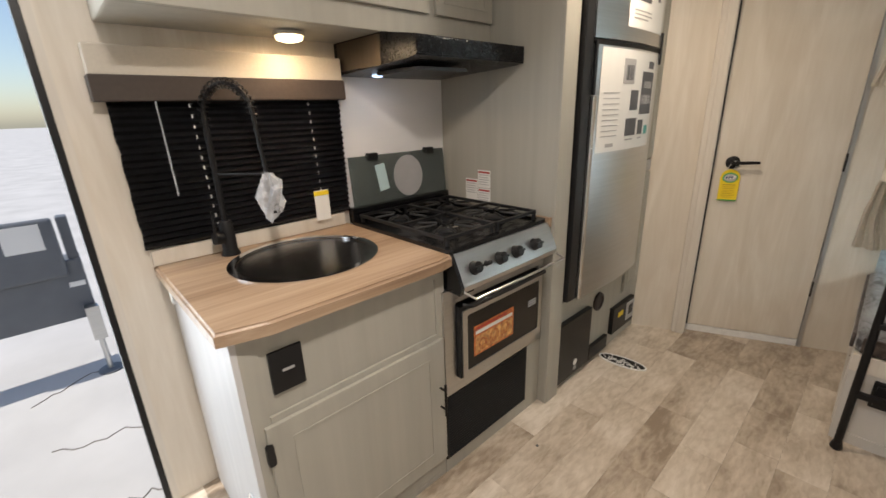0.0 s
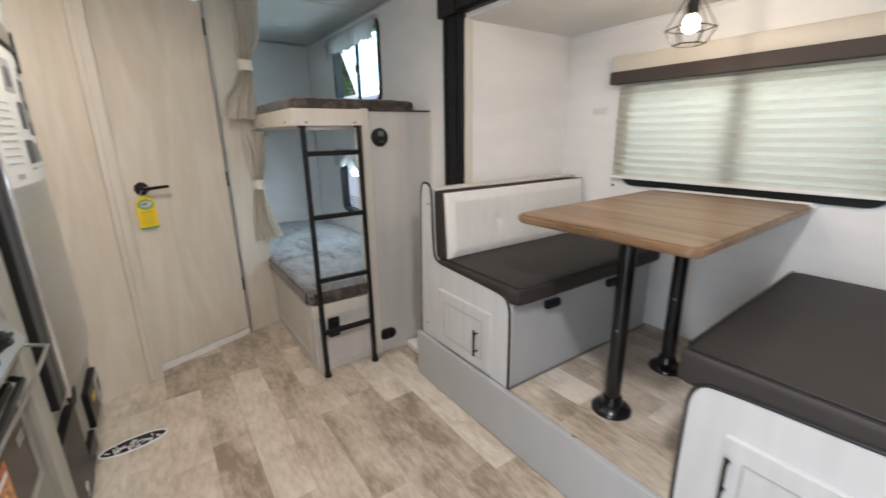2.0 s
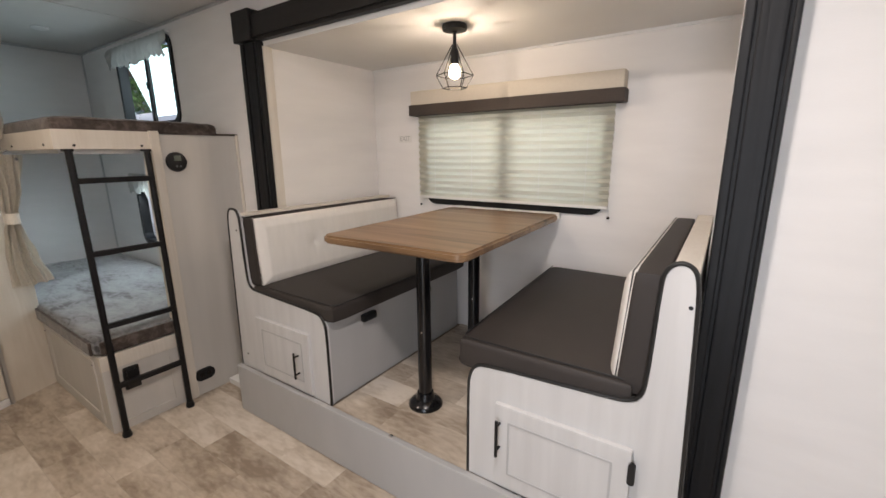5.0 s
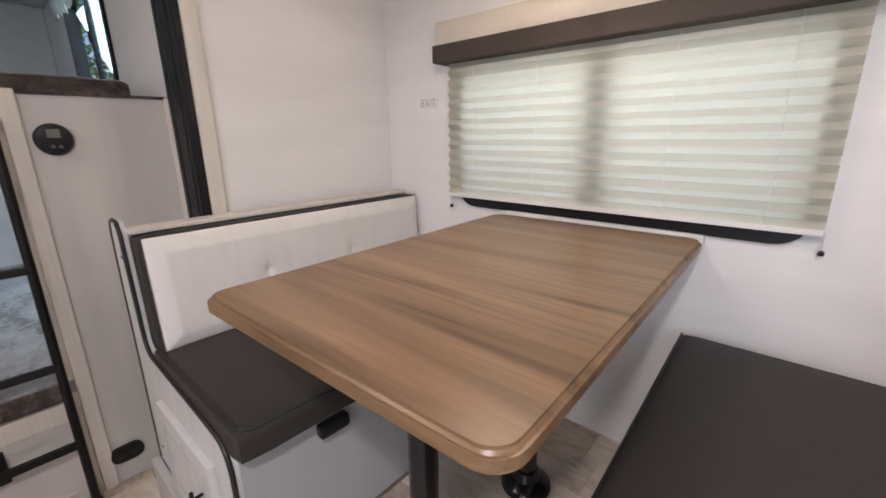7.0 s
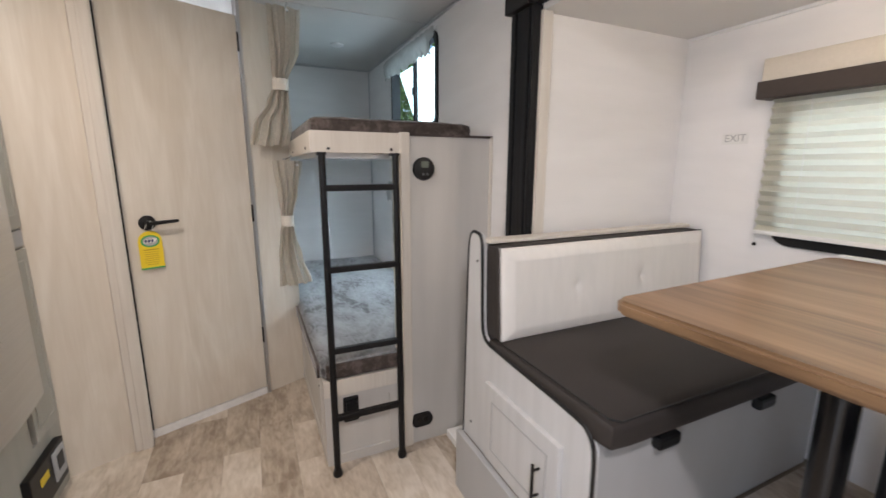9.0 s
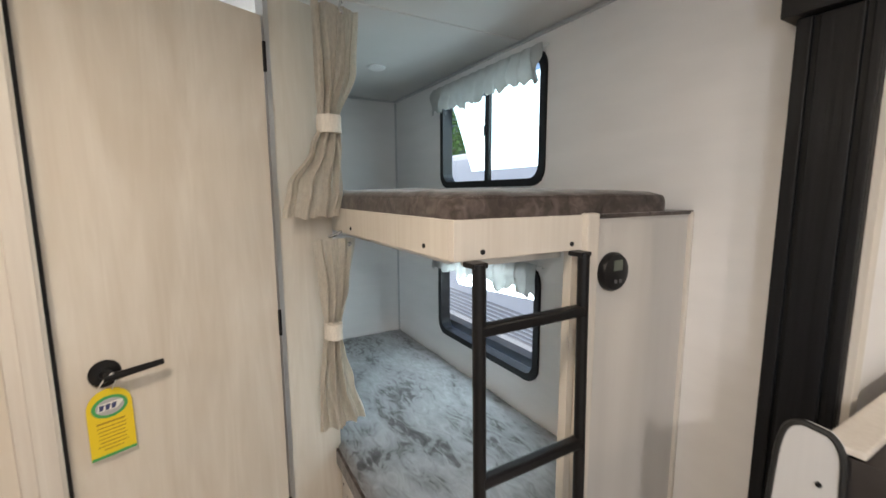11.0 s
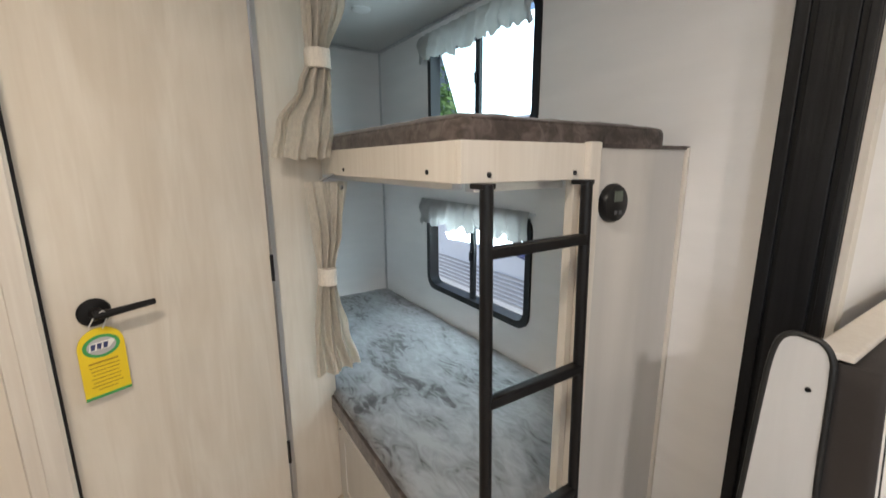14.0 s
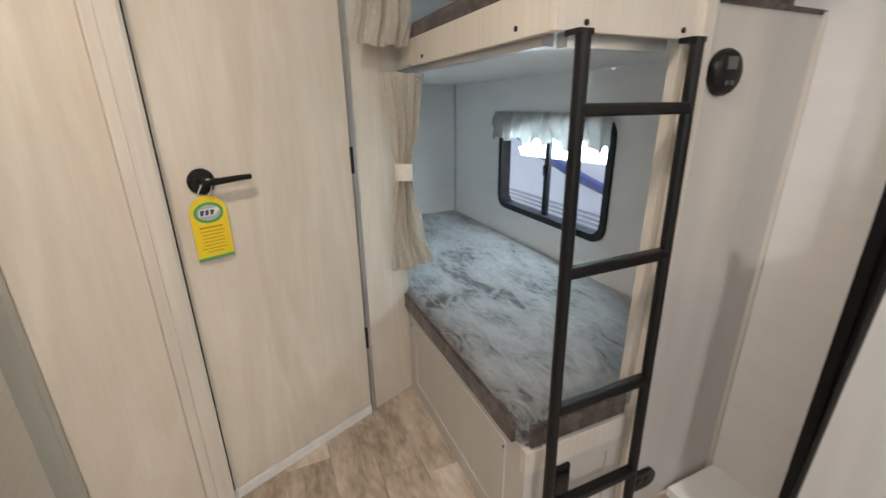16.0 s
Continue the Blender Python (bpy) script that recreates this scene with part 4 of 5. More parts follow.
def curtain(bm, rows, y, folds, seed, m):
    """rows: z, left, right, fold depth; hangs along x at y, in the turned frame m."""
    n, per = 90, 10
    grid = []
    for (za, la, ra, da), (zb, lb, rb, db) in zip(rows, rows[1:]):
        for j in range(per):
            v = j / per
            s = v * v * (3 - 2 * v)
            grid.append((za + (zb - za) * v, la + (lb - la) * s, ra + (rb - ra) * s, da + (db - da) * s))
    grid.append(rows[-1])
    vr = []
    for z, l, r, d in grid:
        row = []
        for i in range(n + 1):
            u = i / n
            w = math.sin(2 * math.pi * (folds * u + 0.45 * noise.noise((u * 4 + seed, z * 2.2, 1)))) + 0.28 * math.sin(2 * math.pi * (folds * 2.3 * u + noise.noise((u * 3, z * 3, seed))))
            zz = z + (0.012 * noise.noise((u * 7, seed, 0)) + 0.02 * (u - 0.5) * (u - 0.5) if z == rows[-1][0] else 0)
            row.append(bm.verts.new((l + (r - l) * u, y - 0.75 * d * w - 0.9 * d * math.sin(math.pi * u), zz)))
        vr.append(row)
    for p, q in zip(vr, vr[1:]):
        for i in range(n):
            bm.faces.new((p[i], p[i + 1], q[i + 1], q[i]))
    bmesh.ops.solidify(bm, geom=bm.faces[:], thickness=0.003)
    bmesh.ops.recalc_face_normals(bm, faces=bm.faces[:])
    bm.transform(m)
    return bm


CM = pose(3.10, 4.60, 0, 0, 0, 10)
for rows, zt, lab, seed in (
        ([(2.085, 0.000, 0.165, 0.010), (1.90, 0.004, 0.150, 0.018), (1.705, 0.006, 0.078, 0.022), (1.62, -0.03, 0.085, 0.026), (1.50, -0.105, 0.088, 0.020), (1.400, -0.125, 0.070, 0.018)], 1.705, "tied oatmeal linen curtain at the upper bunk", 2),
        ([(1.325, -0.025, 0.130, 0.012), (1.16, -0.010, 0.100, 0.020), (1.005, 0.002, 0.055, 0.018), (0.92, -0.012, 0.070, 0.024), (0.80, -0.028, 0.100, 0.024), (0.640, -0.034, 0.150, 0.020)], 1.005, "tied oatmeal linen curtain at the lower bunk", 7)):
    c = thing("bunk_curtain", CM @ Vector((0.05, 0, rows[-1][0])), lab, "curtain", "bunk curtains")
    part("cloth", curtain(bmesh.new(), rows, 0.0, 3.4, seed, CM), M_CURT, c, smooth=True)
    l, r = [q for q in rows if q[0] == zt][0][1:3]
    bm = prism(bmesh.new(), [((l + r) / 2 + (r - l) * 0.56 * math.cos(radians(a)), -0.010 + 0.040 * math.sin(radians(a))) for a in range(0, 360, 20)], "z", zt - 0.028, zt + 0.028)
    bm.transform(CM @ pose(0, 0, 0))
    part("tie", bm, M_CURT, c, "linen tieback band", True)
    part("grommet", lathe(bmesh.new(), [(0.007, 0), (0.008, 0.003), (0.004, 0.005)], CM @ pose(0.095, -0.02, rows[0][0] - 0.02, 90, 0, 0), 12), M_CHROME, c)
track = thing("curtain_track", (3.2, 4.6, ZC), "small chrome curtain hook on the ceiling", "hook")
part("hook", tube(bmesh.new(), [(3.19, 4.60, 2.072), (3.196, 4.60, 2.09), (3.20, 4.61, ZC - 0.004), (3.21, 4.63, ZC - 0.004)], 0.004, 8), M_CHROME, track, smooth=True)
low_hook = thing("curtain_hook", (3.10, 4.60, 1.335), "small chrome hook holding the lower bunk curtain", "hook")
part("rod", tube(bmesh.new(), [(3.128, 4.606, 1.332), (3.15, 4.602, 1.338), (3.174, 4.600, 1.350)], 0.004, 8), M_CHROME, low_hook, smooth=True)
dome = thing("ceiling_puck", (3.57, 5.25, ZC), "small unlit white ceiling light over the upper bunk", "ceiling light")
part("dome", lathe(bmesh.new(), [(0.045, 0), (0.045, -0.006), (0.035, -0.012), (0.01, -0.014)], pose(3.57, 5.25, ZC - 0.001), 24), M_WHITE, dome, smooth=True)
# rims around the kitchen lamp and, second, the added front fill lamp
for lx, y in ((2.45, 3.45), (2.95, 1.85)):
    cl = thing("ceiling_light", (lx, y, ZC), "lit round white ceiling light, out of view", "ceiling light", "cabin ceiling lights")
    part("rim", ring(bmesh.new(), [(lx + 0.095 * math.cos(radians(a)), y + 0.095 * math.sin(radians(a))) for a in range(0, 360, 15)], [(lx + 0.075 * math.cos(radians(a)), y + 0.075 * math.sin(radians(a))) for a in range(0, 360, 15)], "z", ZC - 0.022, ZC - 0.0005), M_WHITE, cl)
plug = thing("wall_plug", (XR, 1.105, 0.86), "tiny grey coupling on the white wall", "coupling")
part("body", lathe(bmesh.new(), [(0.010, 0), (0.010, 0.01), (0.006, 0.02)], pose(XR - 0.001, 1.105, 0.858, 0, -90, 0), 12), M_INK, plug, smooth=True)


# ---- kitchen ----
KX = 2.165      # cabinet fronts
base = thing("sink_cabinet", (1.85, 2.27, 0), "greige sink base cabinet with a flat door and drawer front", "cabinet")
part("side_board", B(XL + 0.001, KX, 1.925, 1.940, 0.0, 0.872), M_BENCH, base, "pale side board")
part("body", B(XL + 0.001, KX - 0.018, 1.941, 2.600, 0.0, 0.70), M_CAB, base)
part("face_frame", ring(bmesh.new(), [(1.9405, 0.0), (2.603, 0.0), (2.603, 0.872), (1.9405, 0.872)], [(1.985, 0.105), (2.565, 0.105), (2.565, 0.832), (1.985, 0.832)], "x", KX - 0.018, KX), M_CAB, base)
part("drawer_front", B(KX - 0.016, KX - 0.006, 1.986, 2.564, 0.625, 0.831), M_CAB, base, "recessed flat false front")
part("mid_rail", B(KX - 0.016, KX + 0.001, 1.986, 2.564, 0.600, 0.626, bevel=0.002), M_CAB, base)
dr = part("door", B(KX - 0.004, KX + 0.012, 1.965, 2.585, 0.085, 0.606, bevel=0.003), M_CAB, base, "greige shaker door")
part("door_bead", ring(bmesh.new(), rounded(2.03, 2.52, 0.14, 0.55, 0.003, 2), rounded(2.037, 2.513, 0.147, 0.543, 0.002, 2), "x", KX + 0.011, KX + 0.0145), M_CAB, dr, "inset panel line")
h = tube(bmesh.new(), [(KX + 0.040, 2.560, 0.310), (KX + 0.040, 2.560, 0.440)], 0.005, 10)
for z in (0.335, 0.415):
    tube(h, [(KX + 0.040, 2.560, z), (KX + 0.011, 2.560, z)], 0.004, 8)
part("handle", h, M_METALBLK, dr, "black bar handle", True)
part("hinge", prism(bmesh.new(), rounded(1.956, 1.976, 0.495, 0.560, 0.008, 4), "x", KX + 0.008, KX + 0.020), M_BLACK, dr, "black hinge")
sw = thing("switch_plate", (KX, 2.04, 0.745), "black switch plate on the sink cabinet front", "switch plate")
part("plate", B(KX - 0.006, KX + 0.004, 2.005, 2.092, 0.685, 0.803, bevel=0.002), M_BLACK, sw)
part("slot", B(KX + 0.004, KX + 0.006, 2.035, 2.066, 0.742, 0.749), M_INKL, sw, "small pale slot")
part("kick", B(KX - 0.010, KX + 0.001, 1.94, 2.58, 0.0, 0.02), M_CAB, base)
rd = thing("round_vent_cap", (2.05, 1.92, 0.30), "small round chrome cap on the cabinet side", "cap")
part("cap", lathe(bmesh.new(), [(0.032, 0), (0.032, 0.006), (0.022, 0.010), (0.018, 0.008)], pose(2.085, 1.925, 0.32, 90, 0, 0), 20), M_CHROME, rd, smooth=True)
cl = thing("paper_tag", (1.80, 1.915, 0.84), "small white paper tag under the counter edge", "tag")
part("slip", B(1.70, 1.735, 1.900, 1.9235, 0.835, 0.868), M_PAPER, cl)
lt = thing("side_latch", (2.08, 1.915, 0.84), "small black latch under the counter end", "latch")
part("catch", B(2.05, 2.10, 1.905, 1.9245, 0.846, 0.870, bevel=0.004), M_BLACK, lt)
part("pin", tube(bmesh.new(), [(1.88, 1.918, 0.842), (1.93, 1.918, 0.842)], 0.004, 8), M_CHROME, lt, smooth=True)

# counter with a round sink hole
counter = thing("countertop", (1.87, 2.25, 0.875), "wood-grain laminate countertop with a round sink cut-out", "countertop")
SXC, SYC, SRX, SRY = 1.838, 2.283, 0.222, 0.230
sink_line = [(SXC + SRX * math.cos(radians(a)), SYC + SRY * math.sin(radians(a))) for a in range(0, 360, 9)]
x0, x1, y0, y1 = XL + 0.001, 2.212, 1.897, 2.612
outer = []
for a in range(0, 360, 9):
    dx, dy = math.cos(radians(a)), math.sin(radians(a))
    k = min(((x1 if dx > 0 else x0) - SXC) / dx if abs(dx) > 1e-9 else 9, ((y1 if dy > 0 else y0) - SYC) / dy if abs(dy) > 1e-9 else 9)
    outer.append((SXC + k * dx, SYC + k * dy))
def snap(c):
    i = min(range(len(outer)), key=lambda j: math.hypot(outer[j][0] - c[0], outer[j][1] - c[1]))
    outer[i] = c
for c in ((x0, y0), (x0, y1), (x1 - 0.012, y1), (x1 - 0.03, y0)):
    snap(c)
bm = ring(bmesh.new(), outer, sink_line, "z", 0.874, 0.910)
bmesh.ops.bevel(bm, geom=[e for e in bm.edges if all(v.co.z > 0.909 for v in e.verts) and all(v.co.x > x1 - 0.04 or v.co.y < y0 + 0.002 for v in e.verts) and len(e.link_faces) == 2 and abs(e.link_faces[0].normal.dot(e.link_faces[1].normal)) < 0.5], offset=0.008, segments=3, affect="EDGES")
part("slab", bm, M_WOOD, counter)
for y0_, y1_ in ((3.180, 3.196),):
    part("end_cap", B(2.10, 2.20, y0_, y1_, 0.885, 0.925, bevel=0.003), M_WOOD, counter, "wood end cap beside the stove")
part("back_ledge", B(XL + 0.001, XL + 0.024, 1.897, 2.60, 0.911, 0.962, bevel=0.003), M_ASH, counter, "beige back ledge")
sink = thing("round_sink", (SXC, SYC, 0.75), "deep round stainless steel sink set in the counter", "sink")
def el(f):
    return Matrix.Translation((SXC, SYC, 0)) @ Matrix.Diagonal((SRX / 0.2 * f, SRY / 0.2 * f, 1, 1))
part("bowl", lathe(bmesh.new(), [(0.192, 0.907), (0.190, 0.87), (0.185, 0.76), (0.165, 0.735), (0.04, 0.728), (0.035, 0.724)], el(1), 48), M_SINK, sink, "brushed steel bowl", True)
part("rim", ring(bmesh.new(), [(SXC + SRX * 1.05 * math.cos(radians(a)), SYC + SRY * 1.05 * math.sin(radians(a))) for a in range(0, 360, 6)], [(SXC + SRX * 0.955 * math.cos(radians(a)), SYC + SRY * 0.955 * math.sin(radians(a))) for a in range(0, 360, 6)], "z", 0.9085, 0.9145), M_CHROME, sink, "bright steel rim", True)

# tall spring faucet
fx, fy = 1.615, 2.115
fau = thing("spring_faucet", (fx, fy, 0.91), "matte black spring-neck kitchen faucet with a bagged spray head", "faucet")
part("base", lathe(bmesh.new(), [(0.030, 0.910), (0.030, 0.916), (0.024, 0.93), (0.023, 1.02), (0.018, 1.03)], pose(fx, fy, 0), 24), M_METALBLK, fau, smooth=True)
hd = part("lever", tube(bmesh.new(), [(fx + 0.01, fy - 0.02, 0.975), (fx + 0.015, fy - 0.045, 0.98)], 0.022, 16), M_METALBLK, fau, "round side valve", True)
part("lever_arm", tube(bmesh.new(), [(fx + 0.015, fy - 0.04, 0.985), (fx + 0.02, fy - 0.04, 1.07)], [0.006, 0.004], 8), M_METALBLK, hd, "thin lever", True)
ux, uy = 0.80, 0.60
arc = [(fx, fy, 1.03), (fx, fy, 1.33)]
R = 0.085
for a in range(0, 181, 12):
    arc.append((fx + ux * R * (1 - math.cos(radians(a))), fy + uy * R * (1 - math.cos(radians(a))), 1.36 + 0.10 * math.sin(radians(a))))
tipx, tipy = fx + ux * 2 * R, fy + uy * 2 * R
arc += [(tipx + 0.004, tipy + 0.003, 1.28), (tipx + 0.012, tipy + 0.009, 1.17)]
part("neck", tube(bmesh.new(), arc[:2], 0.0105, 14), M_METALBLK, fau, smooth=True)
part("hose", tube(bmesh.new(), arc[1:], 0.007, 10), M_METALBLK, fau, "black hose", True)
bm = bmesh.new()
coil = []
path = [Vector(p) for p in arc[1:-2]]
turns, per = 19, 10
for i in range(turns * per + 1):
    s = i / (turns * per) * (len(path) - 1)
    k = min(int(s), len(path) - 2)
    p = path[k].lerp(path[k + 1], s - k)
    d = (path[k + 1] - path[k]).normalized()
    side = Vector((-uy, ux, 0))
    nrm = side.cross(d).normalized()
    ang = 2 * math.pi * i / per
    coil.append(p + 0.0155 * (math.cos(ang) * side + math.sin(ang) * nrm))
part("spring", tube(bm, coil, 0.0024, 6), M_METALBLK, fau, "black coil spring", True)
part("dock_arm", tube(bmesh.new(), [(fx, fy, 1.185), (tipx + 0.01, tipy + 0.008, 1.185)], 0.0055, 10), M_METALBLK, fau, "support arm", True)
part("spray_head", tube(bmesh.new(), [(tipx + 0.010, tipy + 0.008, 1.20), (tipx + 0.013, tipy + 0.010, 1.12), (tipx + 0.016, tipy + 0.012, 1.06)], [0.010, 0.015, 0.019], 16), M_METALBLK, fau, "black spray head", True)
bm = bmesh.new()
bmesh.ops.create_icosphere(bm, subdivisions=3, radius=1.0)
for v in bm.verts:
    q = v.co.copy()
    n = 1 + 0.50 * noise.noise(q * 2.1) + 0.30 * noise.noise(q * 5)
    v.co = Vector((q.x * 0.036 * n, q.y * 0.036 * n, q.z * 0.078 * n)) + Vector((tipx + 0.014, tipy + 0.011, 1.115))
bag = part("plastic_bag", bm, M_BAG, fau, "crinkled clear plastic bag")
bag.visible_shadow = False

# window blind and valance
bl = thing("black_blind", (XL + 0.03, 2.25, 0.97), "closed black pleated blind on the kitchen window", "blind")
bm = bmesh.new()
prev = None
N = 22
for i in range(N * 2 + 1):
    z = 1.425 + (0.968 - 1.425) * i / (N * 2)
    x = XL + 0.022 + (0.016 if i % 2 else 0)
    cur = [bm.verts.new((x, 1.885 + 0.735 * k / 8 + 0.004 * noise.noise((k, z * 20, 3)), z + 0.002 * noise.noise((k * 2.0, z * 30, 1)))) for k in range(9)]
    if prev:
        for k in range(8):
            bm.faces.new((prev[k], prev[k + 1], cur[k + 1], cur[k]))
    prev = cur
bmesh.ops.solidify(bm, geom=bm.faces[:], thickness=0.0015)
part("pleats", bm, M_BLIND, bl)
for y in (2.09, 2.485):
    for k in range(13):
        z = 1.405 - k * 0.032
        part("cord", tube(bmesh.new(), [(XL + 0.041, y + 0.003 * k * 0.3, z), (XL + 0.041, y + 0.003 * k * 0.3, z - 0.012)], 0.0018, 5), M_PAPER, bl, "white cord stitch")
part("wand", tube(bmesh.new(), [(XL + 0.055, 2.00, 1.415), (XL + 0.055, 2.003, 1.13)], 0.0035, 8), M_CHROME, bl, "clear wand", True)
part("hang_tag", B(XL + 0.048, XL + 0.050, 2.458, 2.520, 0.955, 1.075), M_PAPER, bl, "white paper tag")
part("hang_tag_top", B(XL + 0.0502, XL + 0.0508, 2.458, 2.520, 1.055, 1.073), M_YEL, bl, "yellow strip")
kv = thing("kitchen_valance", (XL, 2.25, 1.41), "beige kitchen valance with a brown lower band", "valance")
part("board", B(XL + 0.001, XL + 0.060, 1.860, 2.628, 1.480, 1.560, bevel=0.004), M_VALB, kv, "beige padded board")
part("band", B(XL + 0.001, XL + 0.070, 1.855, 2.632, 1.412, 1.482, bevel=0.005), M_VALD, kv, "dark brown band")

# upper cabinets
UX = 1.86
up = thing("upper_cabinet", (1.7, 2.55, 1.618), "greige overhead cabinet with shaker doors", "cabinet")
part("body", B(XL + 0.001, UX - 0.016, 1.905, 3.196, 1.618, ZC - 0.002, bevel=0.008), M_CAB, up)
part("face_frame", B(UX - 0.016, UX, 1.905, 3.196, 1.618, ZC - 0.002, bevel=0.002), M_CAB, up)
for a, b in ((1.98, 2.40), (2.43, 2.845), (2.88, 3.19)):
    d = part("door", B(UX, UX + 0.016, a, b, 1.690, 2.06, bevel=0.003), M_CAB, up, "greige shaker door")
    part("inset", ring(bmesh.new(), rounded(a + 0.04, b - 0.04, 1.730, 2.02, 0.003, 2), rounded(a + 0.05, b - 0.05, 1.740, 2.01, 0.003, 2), "x", UX + 0.015, UX + 0.019), M_CAB, d, "inset panel line")
puck = thing("puck_light", (1.70, 2.39, 1.60), "lit warm puck light under the overhead cabinet", "light")
part("rim", lathe(bmesh.new(), [(0.045, 0.020), (0.050, 0.016), (0.050, 0.006), (0.044, 0.004)], pose(1.70, 2.39, 1.597), 28), M_CHROME, puck, "chrome rim", True)
lens = part("diffuser", lathe(bmesh.new(), [(0.044, 0.004), (0.040, -0.006), (0.020, -0.012), (0.005, -0.013)], pose(1.70, 2.39, 1.597), 24), M_PUCK, puck, "glowing diffuser", True)
lens.visible_shadow = False

hood = thing("range_hood", (1.78, 2.91, 1.49), "black range hood under the overhead cabinet", "range hood")
part("shell", prism(bmesh.new(), [(XL + 0.001, 1.617), (1.86, 1.617), (2.035, 1.588), (2.035, 1.528), (1.99, 1.522), (XL + 0.001, 1.500)], "y", 2.640, 3.194), M_HOOD, hood, "black shell")
part("steel_side", B(XL + 0.03, 1.85, 2.636, 2.6395, 1.515, 1.612), M_DARKSTEEL, hood, "brownish steel side plate")
part("front_panel", B(2.035, 2.039, 2.645, 3.190, 1.533, 1.583, bevel=0.001), M_HOOD, hood, "dark glossy front")
part("filter", B(1.70, 1.95, 2.72, 2.96, 1.494, 1.507, bevel=0.002), M_MESH, hood, "mesh grease filter")
part("lamp_lens", lathe(bmesh.new(), [(0.022, 0.004), (0.020, -0.003), (0.005, -0.005)], pose(1.62, 2.78, 1.500), 16), M_LED, hood, "small cool lamp", True)
for y in (2.98, 3.01, 3.04):
    part("button", B(2.039, 2.043, y, y + 0.012, 1.552, 1.558), M_BLACK, hood)

side = structure("wall_fridge_side", B(XL + 0.001, 2.205, 3.200, 3.222, 0.0, ZC), M_CAB, "greige partition beside the fridge", "wall")
structure("trim_fridge_side", B(2.195, 2.215, 3.196, 3.30, 0.0, ZC, bevel=0.003), M_CAB, "greige face strip", "trim")
bs = structure("backsplash", B(XL + 0.001, XL + 0.008, 2.632, 3.199, 0.88, 1.50), M_WALL, "white stove backsplash panel", "backsplash")

# stove
st = thing("gas_stove", (1.88, 2.90, 0.35), "black gas cooktop and steel oven range", "stove")
SY_0, SY_1 = 2.616, 3.180
part("cooktop", B(1.58, 2.175, SY_0, SY_1, 0.885, 0.912, bevel=0.006), M_BURNER, st, "glossy black cooktop")
part("cooktop_rim", ring(bmesh.new(), rounded(1.575, 2.185, SY_0 - 0.002, SY_1 + 0.002, 0.02, 4), rounded(1.600, 2.160, SY_0 + 0.022, SY_1 - 0.022, 0.02, 4), "z", 0.906, 0.922), M_BURNER, st, "raised black rim")
part("control_panel", prism(bmesh.new(), [(2.165, 0.900), (2.190, 0.905), (2.238, 0.800), (2.232, 0.780), (2.165, 0.780)], "y", SY_0 + 0.012, SY_1 + 0.004), M_STEEL, st, "steel control panel")
part("panel_end", prism(bmesh.new(), [(2.10, 0.905), (2.192, 0.908), (2.241, 0.800), (2.234, 0.775), (2.10, 0.775)], "y", SY_0 - 0.004, SY_0 + 0.012), M_BURNER, st, "black end cap")
for y, r in ((2.700, 0.022), (2.835, 0.022), (2.930, 0.022), (3.050, 0.022), (2.762, 0.008)):
    k = part("knob", lathe(bmesh.new(), [(r + 0.003, 0), (r, 0.006), (r * 0.9, 0.026), (r * 0.5, 0.028)], pose(2.217, y, 0.846, 0, 66, 0), 22), M_BLACK, st, "black control knob", True)
    if r > 0.01:
        bm = B(-0.004, 0.004, -r * 0.9, r * 0.9, 0.026, 0.034, bevel=0.002)
        bm.transform(pose(2.217, y, 0.846, 0, 66, 0))
        part("grip", bm, M_BLACK, k)
bm = tube(bmesh.new(), [(2.20, SY_0 + 0.012, 0.788), (2.275, SY_0 + 0.03, 0.768), (2.282, 2.90, 0.768), (2.275, SY_1 + 0.0, 0.768), (2.20, SY_1 + 0.010, 0.788)], 0.005, 8)
part("towel_bar", bm, M_STEEL, st, "thin steel guard bar", True)
part("body", B(1.62, 2.155, SY_0 + 0.006, SY_1 - 0.004, 0.365, 0.885), M_BLACK, st)
part("oven_frame", ring(bmesh.new(), [(2.590, 0.355), (3.184, 0.355), (3.184, 0.775), (2.590, 0.775)], [(2.645, 0.415), (3.150, 0.415), (3.150, 0.72), (2.645, 0.72)], "x", 2.155, 2.176), M_STEEL, st, "steel oven frame")
od = part("oven_door", B(2.160, 2.196, 2.648, 3.148, 0.415, 0.705, bevel=0.004), M_BLACK, st, "black oven door")
part("door_trim", ring(bmesh.new(), rounded(2.656, 3.140, 0.412, 0.690, 0.006, 3), rounded(2.680, 3.122, 0.440, 0.668, 0.006, 3), "x", 2.196, 2.202), M_STEEL, od, "steel door trim")
part("door_glass", B(2.196, 2.199, 2.680, 3.122, 0.440, 0.668), M_BURNER, od, "dark glossy oven glass")
part("door_handle", tube(bmesh.new(), [(2.20, 2.66, 0.715), (2.224, 2.68, 0.712), (2.228, 2.90, 0.712), (2.224, 3.12, 0.712), (2.20, 3.14, 0.715)], 0.008, 10), M_BLACK, od, "black bar handle", True)
for i in range(3):
    part("vent_slot", B(2.176, 2.178, 2.66, 2.74, 0.738 + i * 0.010, 0.742 + i * 0.010), M_BLACK, st)
sk = thing("oven_sticker", (2.2, 2.85, 0.5), "orange food picture sticker on the oven glass", "sticker")
part("label", B(2.1992, 2.2000, 2.715, 2.950, 0.482, 0.606), M_ORANGE, sk)
part("photo", B(2.2001, 2.2006, 2.724, 2.941, 0.490, 0.562), M_FOOD, sk, "picture of baked food")
